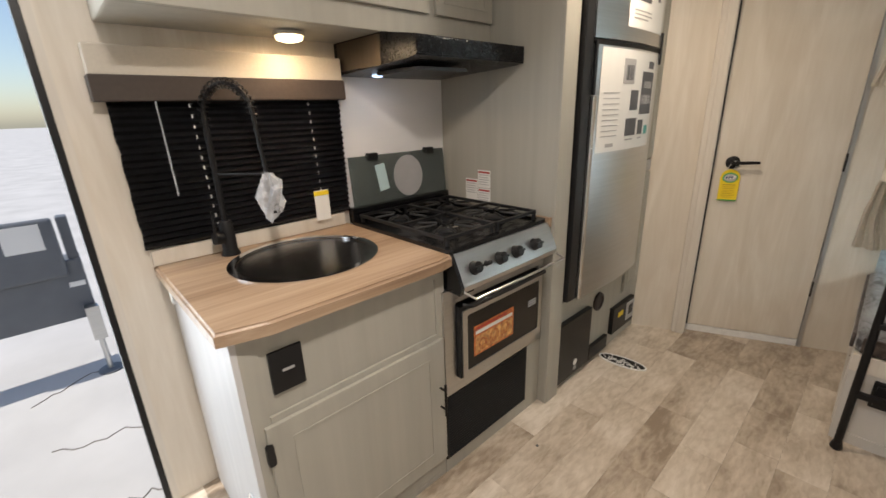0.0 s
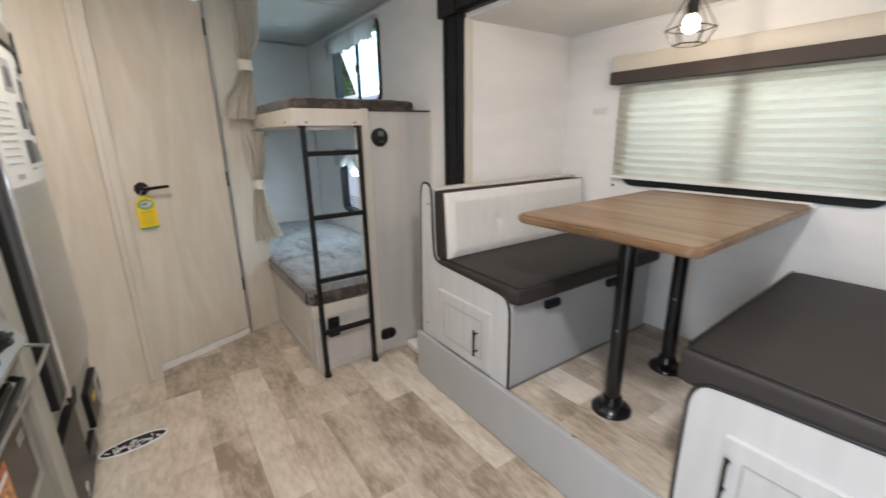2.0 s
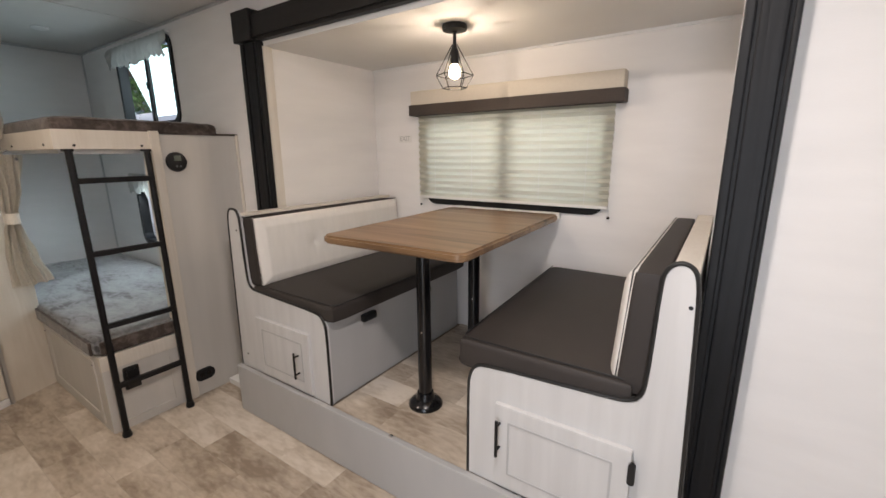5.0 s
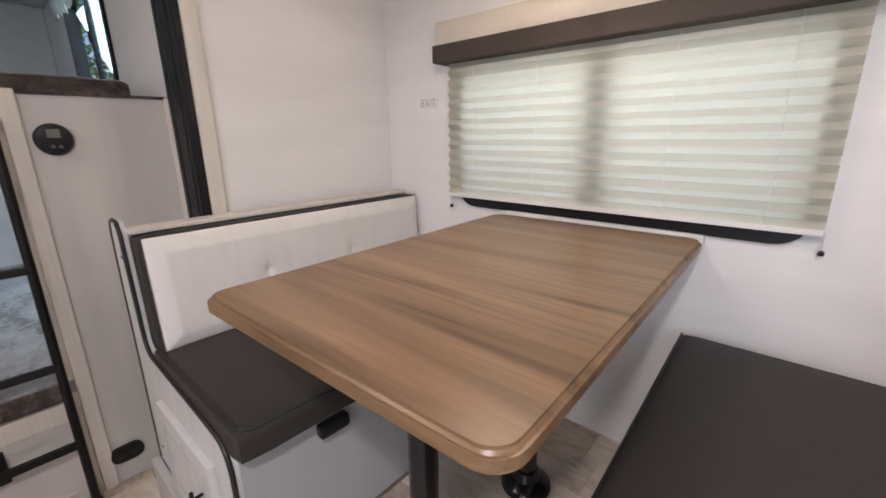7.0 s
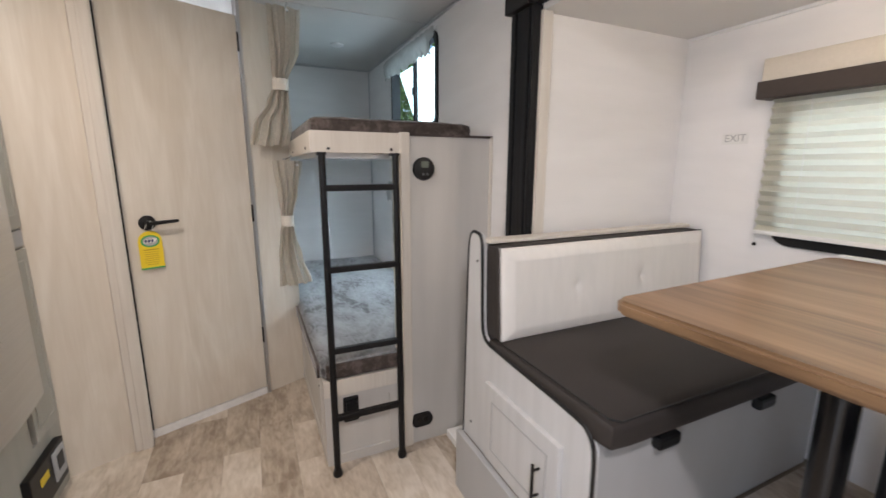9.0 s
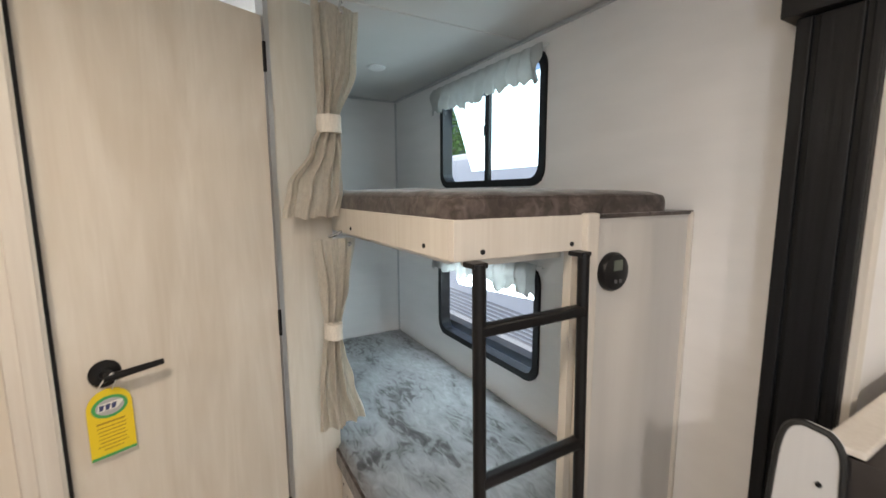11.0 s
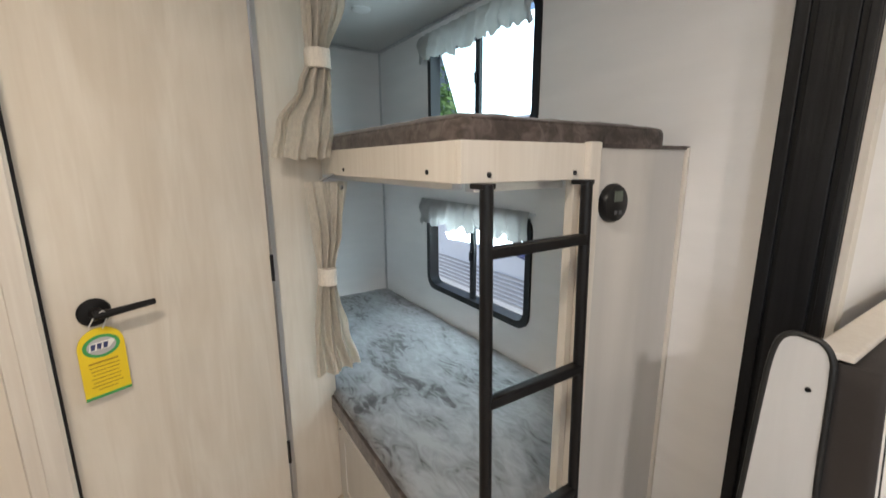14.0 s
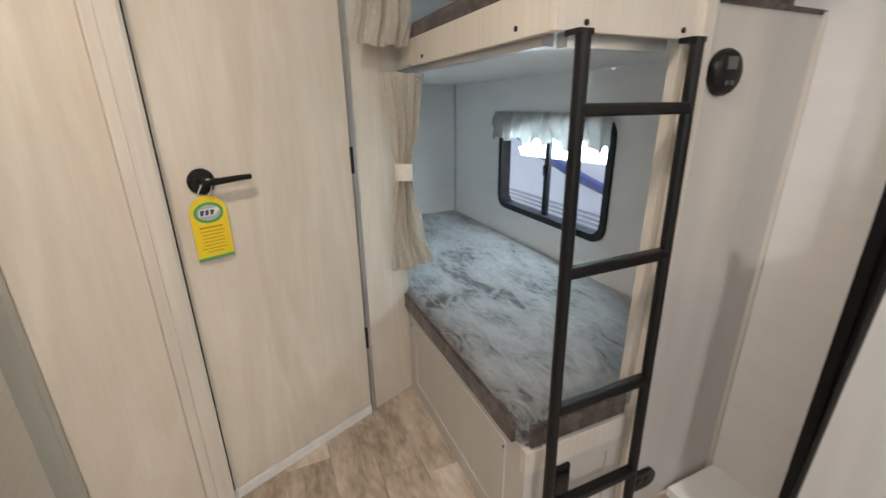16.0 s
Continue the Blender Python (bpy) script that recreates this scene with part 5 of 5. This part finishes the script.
M_BUN = material("food_round", (0.62, 0.30, 0.08), 0.5, dark=(0.30, 0.05, 0.02), scale=(70, 70, 70))
for y, z, q in ((2.765, 0.520, 0.026), (2.830, 0.528, 0.028), (2.897, 0.532, 0.026), (2.800, 0.506, 0.014), (2.868, 0.506, 0.014)):
    part("round_shape", lathe(bmesh.new(), [(q, 0), (q, 0.0006)], pose(2.2006, y, z, 0, 90, 0), 18), M_BUN, sk)
    part("highlight", lathe(bmesh.new(), [(q * 0.5, 0), (q * 0.5, 0.0004)], pose(2.2012, y - 0.004, z + q * 0.25, 0, 90, 0), 14), M_FOOD, sk)
part("heading", B(2.2001, 2.2006, 2.724, 2.941, 0.570, 0.584), M_PAPER, sk, "pale heading bar")
part("heading", B(2.2001, 2.2006, 2.724, 2.900, 0.590, 0.598), M_RED, sk, "red heading bar")
s2 = thing("oven_badge", (2.2, 3.08, 0.6), "small grey badge on the oven glass", "sticker")
for i in range(3):
    part("bar", B(2.1992, 2.1998, 3.05, 3.105, 0.565 + i * 0.010, 0.572 + i * 0.010), M_INKL, s2)
part("lid_glass", prism(bmesh.new(), [(1.578, 0.945), (1.584, 0.945), (1.564, 1.185), (1.558, 1.185)], "y", 2.640, 3.180), M_SMOKE, st, "upright smoked glass stove lid")
part("lid_rail", B(1.565, 1.60, SY_0, SY_1, 0.912, 0.978, bevel=0.004), M_BURNER, st)
for y in (2.755, 3.08):
    part("lid_clip", B(1.552, 1.582, y - 0.024, y + 0.024, 1.168, 1.196, bevel=0.004), M_BLACK, st, "black lid bumper")
ls = thing("lid_sticker", (1.58, 2.93, 1.07), "round grey and white stickers on the glass stove lid", "sticker")
part("disc", lathe(bmesh.new(), [(0.085, 0), (0.085, 0.001)], pose(1.5755, 2.945, 1.078, 0, 85.2, 0) @ Matrix.Diagonal((1.1, 1, 1, 1)), 36), M_INKL, ls, "grey round label")
bm = B(-0.0005, 0.0005, -0.026, 0.026, -0.058, 0.058)
bm.transform(pose(1.578, 2.795, 1.088, 8, -4.8, 0))
part("card", bm, material("pale_blue_card", (0.50, 0.66, 0.68), 0.6, contrast=0.04), ls, "pale blue card")
# burners and grates
for x, y, r in ((1.73, 2.76, 0.042), (1.73, 3.03, 0.034), (2.02, 2.76, 0.034), (2.02, 3.03, 0.042), (1.88, 2.90, 0.03)):
    bnr = part("burner", lathe(bmesh.new(), [(r * 1.3, 0.912), (r * 1.3, 0.918), (r, 0.922), (r, 0.932), (r * 0.85, 0.936), (r * 0.3, 0.937)], pose(x, y, 0), 24), M_IRON, st, "black burner cap", True)
part("burner_ring", lathe(bmesh.new(), [(0.026, 0.9375), (0.026, 0.940), (0.020, 0.9405), (0.012, 0.9405)], pose(2.02, 2.79, 0), 20), M_CHROME, st, "small chrome cap", True)
for ya, yb in ((2.640, 2.893), (2.903, 3.160)):
    bm = bmesh.new()
    z = 0.948
    ym = (ya + yb) / 2
    for x in (1.62, 1.88, 2.14):
        box(bm, x - 0.005, x + 0.005, ya, yb, z - 0.006, z + 0.006)
    for y in (ya, yb):
        box(bm, 1.62, 2.14, y - 0.005, y + 0.005, z - 0.006, z + 0.006)
    for xc in (1.745, 2.010):
        for k in range(8):
            a = radians(45 * k + 22.5)
            tube(bm, [(xc + 0.035 * math.cos(a), ym + 0.035 * math.sin(a), z + 0.006), (xc + 0.115 * math.cos(a), ym + 0.115 * math.sin(a), z)], 0.0048, 6)
    for x in (1.62, 2.14):
        for y in (ya + 0.01, yb - 0.01):
            box(bm, x - 0.006, x + 0.006, y - 0.006, y + 0.006, 0.913, z)
    part("grate", bm, M_IRON, st, "cast iron grate")
gr = thing("furnace_grille", (2.17, 2.84, 0.1), "black louvred furnace grille under the oven", "grille")
part("frame", B(2.150, 2.172, 2.588, 3.092, 0.062, 0.345, bevel=0.002), M_BLACK, gr)
for i in range(22):
    z = 0.074 + i * 0.0122
    part("slat", prism(bmesh.new(), [(2.172, z), (2.178, z + 0.002), (2.178, z + 0.004), (2.172, z + 0.008)], "y", 2.600, 3.080), M_BLACK, gr)
part("surround", B(2.140, 2.168, 2.585, 3.196, 0.0, 0.060), M_CAB, gr, "greige toe board")
part("stile", B(2.140, 2.168, 3.094, 3.196, 0.060, 0.354), M_CAB, gr, "greige side stile")

# papers on the partition
for y0_, x0_, x1_, z0_, z1_ in ((3.1985, 1.705, 1.782, 0.935, 1.045), (3.1985, 1.785, 1.862, 0.930, 1.005), (3.1975, 1.785, 1.862, 1.008, 1.090)):
    p = thing("safety_label", (x0_, 3.198, z0_), "white safety label with red and grey lines on the partition", "label", "stove safety labels")
    part("sheet", B(x0_, x1_, y0_, y0_ + 0.001, z0_, z1_), M_PAPER, p)
    part("heading", B(x0_ + 0.004, x1_ - 0.004, y0_ - 0.0006, y0_ - 0.0001, z1_ - 0.014, z1_ - 0.006), M_RED, p, "red heading bar")
    for k in range(5):
        z = z1_ - 0.024 - k * 0.011
        if z > z0_ + 0.005:
            part("text_bar", B(x0_ + 0.006, x1_ - 0.008 - 0.006 * (k % 2), y0_ - 0.0006, y0_ - 0.0001, z, z + 0.003), M_INKL, p)

# fridge
fr = thing("refrigerator", (1.9, 3.66, 0.48), "stainless two-door refrigerator in a black frame", "refrigerator")
FX = 2.215
part("housing", B(1.56, FX - 0.02, 3.325, 4.03, 0.480, 2.06), M_BLACK, fr)
part("side_frame", B(FX - 0.03, FX + 0.020, 3.306, 3.372, 0.505, 2.06, bevel=0.004), M_BLACK, fr, "black hinge-side frame")
def bowed(z0, z1):
    pts = [(3.378, FX - 0.02)] + [(3.378 + 0.642 * k / 12, FX + 0.020 + 0.026 * math.sin(math.pi * k / 12)) for k in range(13)] + [(4.020, FX - 0.02)]
    return prism(bmesh.new(), [(x, y) for y, x in pts], "z", z0, z1)
part("fridge_door", bowed(0.500, 1.588), M_STEEL, fr, "bowed stainless lower door", True)
part("freezer_door", bowed(1.612, 2.05), M_STEEL, fr, "bowed stainless freezer door", True)
part("door_gap", B(FX - 0.02, FX + 0.018, 3.378, 4.02, 1.589, 1.611), M_BLACK, fr, "black gap between doors")
part("handle", B(FX + 0.02, FX + 0.032, 3.376, 3.392, 1.40, 1.60, bevel=0.004), M_BLACK, fr, "black recessed handle")
part("handle_strip", B(FX + 0.002, FX + 0.036, 3.374, 3.400, 0.503, 1.398, bevel=0.004), M_CHROME, fr, "bright steel grip strip")
part("end_handle", B(FX + 0.018, FX + 0.030, 4.012, 4.024, 1.54, 1.68, bevel=0.003), M_BLACK, fr, "black edge handle")
fl = thing("fridge_flyer", (FX + 0.05, 3.7, 1.3), "white printed flyer taped to the fridge door", "flyer", "fridge flyers")
def curved_sheet(ya, yb, z0, z1, lift):
    pts = []
    for k in range(9):
        y = ya + (yb - ya) * k / 8
        pts.append((FX + 0.020 + 0.026 * math.sin(math.pi * (y - 3.378) / 0.642) + lift, y))
    return prism(bmesh.new(), pts + [(x + 0.0008, y) for x, y in pts[::-1]], "z", z0, z1)
part("sheet", curved_sheet(3.43, 3.965, 1.165, 1.580, 0.0012), M_PAPER, fl)
for ya, yb, z0, z1, mt in ((3.60, 3.70, 1.445, 1.545, M_INKL), (3.62, 3.69, 1.46, 1.52, M_INK), (3.79, 3.945, 1.315, 1.500, M_INK), (3.68, 3.76, 1.335, 1.420, M_INK), (3.655, 3.765, 1.225, 1.300, M_INK), (3.79, 3.855, 1.225, 1.290, M_INK), (3.88, 3.93, 1.222, 1.262, M_TEAL), (3.86, 3.93, 1.515, 1.545, M_INK), (3.50, 3.56, 1.185, 1.20, M_INKL), (3.66, 3.74, 1.205, 1.211, M_INKL), (3.80, 3.85, 1.205, 1.211, M_INKL), (3.80, 3.935, 1.36, 1.40, M_INKL), (3.82, 3.92, 1.43, 1.46, M_INKL)):
    part("printed_shape", curved_sheet(ya, yb, z0, z1, 0.0022), mt, fl)
for k in range(9):
    part("text_bar", curved_sheet(3.46, 3.58, 1.23 + k * 0.022, 1.234 + k * 0.022, 0.0022), M_INKL, fl)
f2_ = thing("fridge_flyer", (FX + 0.05, 3.7, 1.7), "white printed flyer taped to the freezer door", "flyer", "fridge flyers")
part("sheet", curved_sheet(3.60, 3.985, 1.665, 2.02, 0.0012), M_PAPER, f2_)
for ya, yb, z0, z1, mt in ((3.67, 3.80, 1.77, 1.88, M_INK), (3.83, 3.86, 1.80, 1.83, M_INK), (3.89, 3.92, 1.79, 1.82, M_INK), (3.64, 3.82, 1.73, 1.735, M_INKL), (3.64, 3.82, 1.715, 1.72, M_INKL), (3.64, 3.78, 1.70, 1.705, M_INKL)):
    part("printed_shape", curved_sheet(ya, yb, z0, z1, 0.0022), mt, f2_)

# lower panels under the fridge and the pantry
lo = thing("fridge_base_cabinet", (2.0, 3.66, 0), "greige panel under the fridge with vents", "cabinet")
part("panel", B(2.12, 2.175, 3.30, 4.02, 0.0, 0.480), M_CAB, lo)
part("panel_rail", B(2.175, 2.185, 3.30, 4.02, 0.42, 0.480, bevel=0.002), M_CAB, lo)
part("heater_cover", B(2.176, 2.205, 3.312, 3.622, 0.030, 0.360, bevel=0.004), M_BLACK, lo, "black square heater cover")
part("badge", lathe(bmesh.new(), [(0.018, 0), (0.018, 0.001)], pose(2.206, 3.475, 0.100, 0, 90, 0), 18), M_PAPER, lo, "small white badge")
part("badge", B(2.206, 2.207, 3.46, 3.49, 0.055, 0.078), M_INKL, lo)
part("round_vent", lathe(bmesh.new(), [(0.052, 0), (0.052, 0.010), (0.040, 0.014), (0.036, 0.006), (0.010, 0.006)], pose(2.176, 3.735, 0.345, 0, 90, 0), 24), material("brown_vent", (0.045, 0.032, 0.028), 0.5), lo, "dark brown round vent", True)
part("low_grille", B(2.176, 2.198, 3.640, 3.850, 0.020, 0.100, bevel=0.004), M_BLACK, lo, "black low grille")
pa = thing("pantry_cabinet", (1.9, 4.2, 0), "greige tall pantry with two shaker doors", "cabinet")
part("body", B(1.60, 2.165, 4.036, 4.275, 0.0, ZC - 0.002), M_CAB, pa)
for z0_, z1_, l in ((0.30, 0.995, "lower door"), (1.075, 2.02, "upper door")):
    d = part("door", B(2.166, 2.184, 4.040, 4.225, z0_, z1_, bevel=0.003), M_CAB, pa, "greige shaker door")
    part("inset", ring(bmesh.new(), rounded(4.065, 4.20, z0_ + 0.04, z1_ - 0.04, 0.003, 2), rounded(4.072, 4.193, z0_ + 0.047, z1_ - 0.047, 0.003, 2), "x", 2.183, 2.187), M_CAB, d, "inset panel line")
part("handle", tube(bmesh.new(), [(2.205, 4.055, 0.565), (2.205, 4.055, 0.685)], 0.005, 8), M_METALBLK, pa, "black bar handle", True)
part("rail", B(2.166, 2.180, 4.04, 4.225, 1.005, 1.065, bevel=0.002), M_GREY, pa, "grey rail")
part("low_panel", B(2.150, 2.172, 4.02, 4.262, 0.0, 0.290), M_CAB, pa)
cp = thing("control_box", (2.19, 4.05, 0.15), "black floor-level control box with yellow and white labels", "control box")
part("box", B(2.1725, 2.200, 3.900, 4.180, 0.075, 0.240, bevel=0.004), M_BLACK, cp)
part("yellow_label", B(2.200, 2.2015, 3.965, 4.030, 0.165, 0.195), M_YEL, cp, "yellow label")
part("meter", B(2.200, 2.207, 4.065, 4.160, 0.110, 0.225, bevel=0.003), M_GREY, cp, "grey meter face")
part("meter_window", B(2.207, 2.2085, 4.088, 4.140, 0.145, 0.205), M_BLACK, cp)

# oval floor register
vent = thing("floor_register", (2.32, 3.79, 0), "oval black and white floor register", "floor vent")
oval = lambda k: [(2.322 + 0.128 * k * math.cos(radians(a)), 3.79 + 0.050 * (k if k == 1 else k - 0.08) * math.sin(radians(a))) for a in range(0, 360, 10)]
m_v = pose(2.322, 3.79, 0, 0, 0, 7) @ Matrix.Translation((-2.322, -3.79, 0))
part("rim", ring(bmesh.new(), oval(1), oval(0.93), "z", 0.0, 0.006), M_WHITE, vent, "white rim", m=m_v)
part("plate", prism(bmesh.new(), oval(0.93), "z", 0.0, 0.003), M_BLACK, vent, m=m_v)
rr = random.Random(3)
for k in range(34):
    a = rr.uniform(0, 6.28)
    q = rr.uniform(0.1, 0.82)
    x, y = 2.322 + 0.118 * q * math.cos(a), 3.79 + 0.040 * q * math.sin(a)
    bm = B(-0.011, 0.011, -0.0028, 0.0028, 0.003, 0.0055)
    bm.transform(m_v @ pose(x, y, 0, 0, 0, rr.choice((20, 65, -40, 100))))
    part("scroll_bar", bm, M_WHITE, vent, "white scrollwork")
spot = thing("dark_plug", (2.35, 2.98, 0), "tiny dark floor mark", "plug")
part("button", lathe(bmesh.new(), [(0.006, 0), (0.006, 0.002)], pose(2.34, 2.95, 0), 10), M_INK, spot)

# entry doorway
ef = thing("entry_frame", (XL, 1.4, 0), "black rubber edged entry door opening", "door frame", kind="structure")
part("edge", B(XL - 0.052, XL + 0.006, 1.748, 1.768, -0.05, 1.95, bevel=0.003), M_BLACK, ef, "black rubber edge")
part("edge", B(XL - 0.052, XL + 0.006, 1.017, 1.035, -0.05, 1.95, bevel=0.003), M_BLACK, ef, "black rubber edge")
part("head", B(XL - 0.052, XL + 0.006, 1.035, 1.748, 1.93, 1.95), M_BLACK, ef, "black rubber edge")
part("trim_strip", B(XL - 0.004, XL + 0.004, 1.768, 1.79, 0.0, 1.97), M_TRIM, ef)

# ---- outside ----
g = structure("ground", B(-400, 400, -400, 400, GROUND - 0.3, GROUND), M_CONC, "pale cracked concrete lot", "ground")
rr = random.Random(11)
for sx, sy, dx, dy in ((-0.2, 1.30, 0.06, 0.09), (0.35, 1.25, 0.05, 0.07), (-0.9, 1.2, -0.05, 0.1)):
    x, y, pts = sx, sy, []
    for k in range(22):
        pts.append((x, y, GROUND + 0.001))
        x += dx * 0.3 + rr.uniform(-0.05, 0.05)
        y += dy * 0.4 + rr.uniform(-0.01, 0.04)
    c = thing("ground_crack", (sx, sy, GROUND), "thin dark crack in the concrete", "crack", "concrete cracks")
    part("crack", tube(bmesh.new(), pts, 0.005, 5), M_CRACK, c)
tr = thing("parked_trailer", (-2.0, 0.0, GROUND), "dark grey trailer chassis with a stabiliser jack on the lot", "trailer")
part("frame_beam", B(-1.40, -1.16, -3.0, 1.735, -0.16, 0.34, bevel=0.012), M_CHASSIS, tr)
part("panel", B(-1.18, -1.12, 0.80, 1.64, 0.22, 0.69, bevel=0.03, seg=4), M_CHASSIS, tr, "grey storage cover")
part("notice", B(-1.119, -1.115, 1.34, 1.56, 0.46, 0.66), M_PAPER, tr, "white notice")
part("end_post", B(-1.30, -1.18, 1.66, 1.73, 0.34, 0.68, bevel=0.01), M_CHASSIS, tr)
part("light_bar", B(-1.158, -1.150, 1.62, 1.72, 0.12, 0.16), M_PAPER, tr, "white reflector")
jk = part("jack", B(-1.145, -1.05, 1.66, 1.75, -0.34, -0.05, bevel=0.006), M_STEEL, tr, "steel stabiliser jack")
part("jack_post", tube(bmesh.new(), [(-1.10, 1.705, -0.34), (-1.10, 1.705, GROUND + 0.02)], 0.02, 10), M_STEEL, jk, smooth=True)
part("jack_foot", lathe(bmesh.new(), [(0.09, 0), (0.09, 0.012), (0.03, 0.02)], pose(-1.10, 1.705, GROUND), 20), M_CHASSIS, jk, "round foot plate", True)
rv = thing("parked_camper", (6.8, 8.0, GROUND), "white camper with a dark curved stripe parked on the lot", "camper")
CX = 5.75
part("body", B(CX, CX + 2.4, 5.0, 13.0, -0.30, 2.00, bevel=0.16, seg=4), M_RV, rv, "white fibreglass body")
part("underside", B(CX + 0.2, CX + 2.2, 5.3, 12.7, GROUND + 0.2, -0.30), M_CHASSIS, rv)
bm = tube(bmesh.new(), [(CX, 5.6, 0.30), (CX, 6.1, 0.38), (CX, 6.6, 0.48), (CX, 7.2, 0.64), (CX, 7.9, 0.88), (CX, 8.6, 1.2)], [0.03, 0.05, 0.06, 0.055, 0.045, 0.02], 8)
part("stripe", bm, M_RVBLUE, rv, "dark blue curved stripe", True)
for k in range(7):
    part("rib", B(CX - 0.010, CX + 0.004, 5.3, 12.7, -0.18 + k * 0.05, -0.155 + k * 0.05), M_INKL, rv, "ribbed skirt line")
for y in (9.6, 11.4):
    part("window", B(CX - 0.010, CX + 0.004, y, y + 0.8, 1.05, 1.55, bevel=0.003), M_BURNER, rv, "dark window")
part("roof_vent", B(CX + 0.9, CX + 1.6, 7.2, 7.9, 2.0, 2.16, bevel=0.05), M_RV, rv, "white roof vent cover")
for y in (9.0, 9.9):
    part("wheel", lathe(bmesh.new(), [(0.2, 0), (0.33, 0.02), (0.33, 0.18), (0.2, 0.2)], pose(CX + 0.05, y, GROUND + 0.33, 0, 90, 0), 24), M_BLACK, rv, "black tyre", True)
M_SHED = material("blue_grey_metal", (0.15, 0.19, 0.20), 0.5, contrast=0.08, scale=(1, 1, 1))
for x0, x1, y0, y1, h, face, lab in ((18, 26, 23.5, 42, 8.0, 18, "tall blue-grey ribbed metal building across the lot"), (19, 26, 8, 23.3, 3.1, 19, "low pale metal building across the lot")):
    bd = thing("far_building", ((x0 + x1) / 2, (y0 + y1) / 2, GROUND), lab, "building", "far metal buildings")
    mt = M_SHED if h > 7 else M_RV
    part("wall", B(x0, x1, y0, y1, GROUND, h), mt, bd)
    bm = bmesh.new()
    k = y0 + 0.3
    while k < y1 - 0.3:
        box(bm, face - 0.06, face + 0.06, k, k + 0.12, GROUND, h - 0.1)
        k += 0.9
    part("ribs", bm, mt, bd, "raised wall ribs")
    part("roof", prism(bmesh.new(), [(x0 - 0.4, h + 0.01), (x1 + 0.4, h + 0.01), (x1 + 0.4, h + 0.25), ((x0 + x1) / 2, h + 0.9), (x0 - 0.4, h + 0.25)], "y", y0 - 0.1, y1 + 0.1), M_CHASSIS, bd, "grey pitched roof")
rr = random.Random(5)
for tx, ty, th_ in ((8.6, 15.5, 6.5), (10.6, 20.0, 8.5), (9.6, 21.5, 8.5), (7.4, 18.5, 7.5), (16.5, 3.0, 6.0), (14.5, -1.5, 6.5), (13.0, 10.5, 5.5), (17.0, 13.0, 7.5), (11.0, 2.6, 5.0)):
    t = thing("tree", (tx, ty, GROUND), "leafy green tree behind the lot", "tree", "trees beyond the lot")
    part("trunk", tube(bmesh.new(), [(tx, ty, GROUND), (tx + 0.1, ty, GROUND + th_ * 0.3), (tx, ty + 0.1, GROUND + th_ * 0.75)], [0.2, 0.15, 0.05], 8), M_BARK, t, smooth=True)
    limbs = bmesh.new()
    verts, faces = [], []
    for k in range(9):
        a, e = rr.uniform(0, 6.28), rr.uniform(0.5, 1.0)
        p = Vector((tx, ty, GROUND + th_ * rr.uniform(0.3, 0.65)))
        q = p + Vector((math.cos(a) * th_ * 0.24, math.sin(a) * th_ * 0.24, th_ * 0.2 * e))
        tube(limbs, [p, p.lerp(q, 0.5) + Vector((0, 0, 0.1)), q], [0.06, 0.045, 0.015], 6)
        for m_ in range(190):
            c = q + Vector((rr.gauss(0, 1), rr.gauss(0, 1), rr.gauss(0, 0.7))) * th_ * 0.09
            d1, d2 = Vector((rr.gauss(0, 1), rr.gauss(0, 1), rr.gauss(0, 1))).normalized() * 0.13, Vector((rr.gauss(0, 1), rr.gauss(0, 1), rr.gauss(0, 1))).normalized() * 0.07
            i = len(verts)
            verts += [c - d1, c + d2, c + d1, c - d2]
            faces.append((i, i + 1, i + 2, i + 3))
    part("limbs", limbs, M_BARK, t, smooth=True)
    me = bpy.data.meshes.new("crown")
    me.from_pydata(verts, [], faces)
    me.materials.append(M_LEAF)
    cr = new("crown", me)
    cr.parent = t
    cr.matrix_parent_inverse = Matrix.Translation(-t.location)

# ---- floor planks ----
def planks(parent, x0, x1, y0, y1, top, seed, wide=0.152):
    rr = random.Random(seed)
    shared = {}
    x = x0
    while x < x1 - 0.01:
        w = min(wide, x1 - x)
        y = y0 - rr.uniform(0, 0.5)
        while y < y1:
            l = rr.choice((0.30, 0.45, 0.60, 0.75))
            a, b = max(y, y0), min(y + l, y1)
            y += l
            if b - a < 0.02:
                continue
            key = (round(w, 3), round(b - a, 3))
            if key not in shared:
                bm = B(0, w - 0.0006, 0, b - a - 0.0006, -0.003, 0)
                me = bpy.data.meshes.new("plank")
                bm.to_mesh(me)
                bm.free()
                me.materials.append(M_PLANK)
                shared[key] = me
            o = new("plank", shared[key])
            o.parent = parent
            o.location = (x, a, top)
        x += wide


planks(floor, XL, XR, YF, 4.75, 0.0, 21)
planks(slide_floor, 3.662, SX, 2.16, 2.84, SZ0, 22)
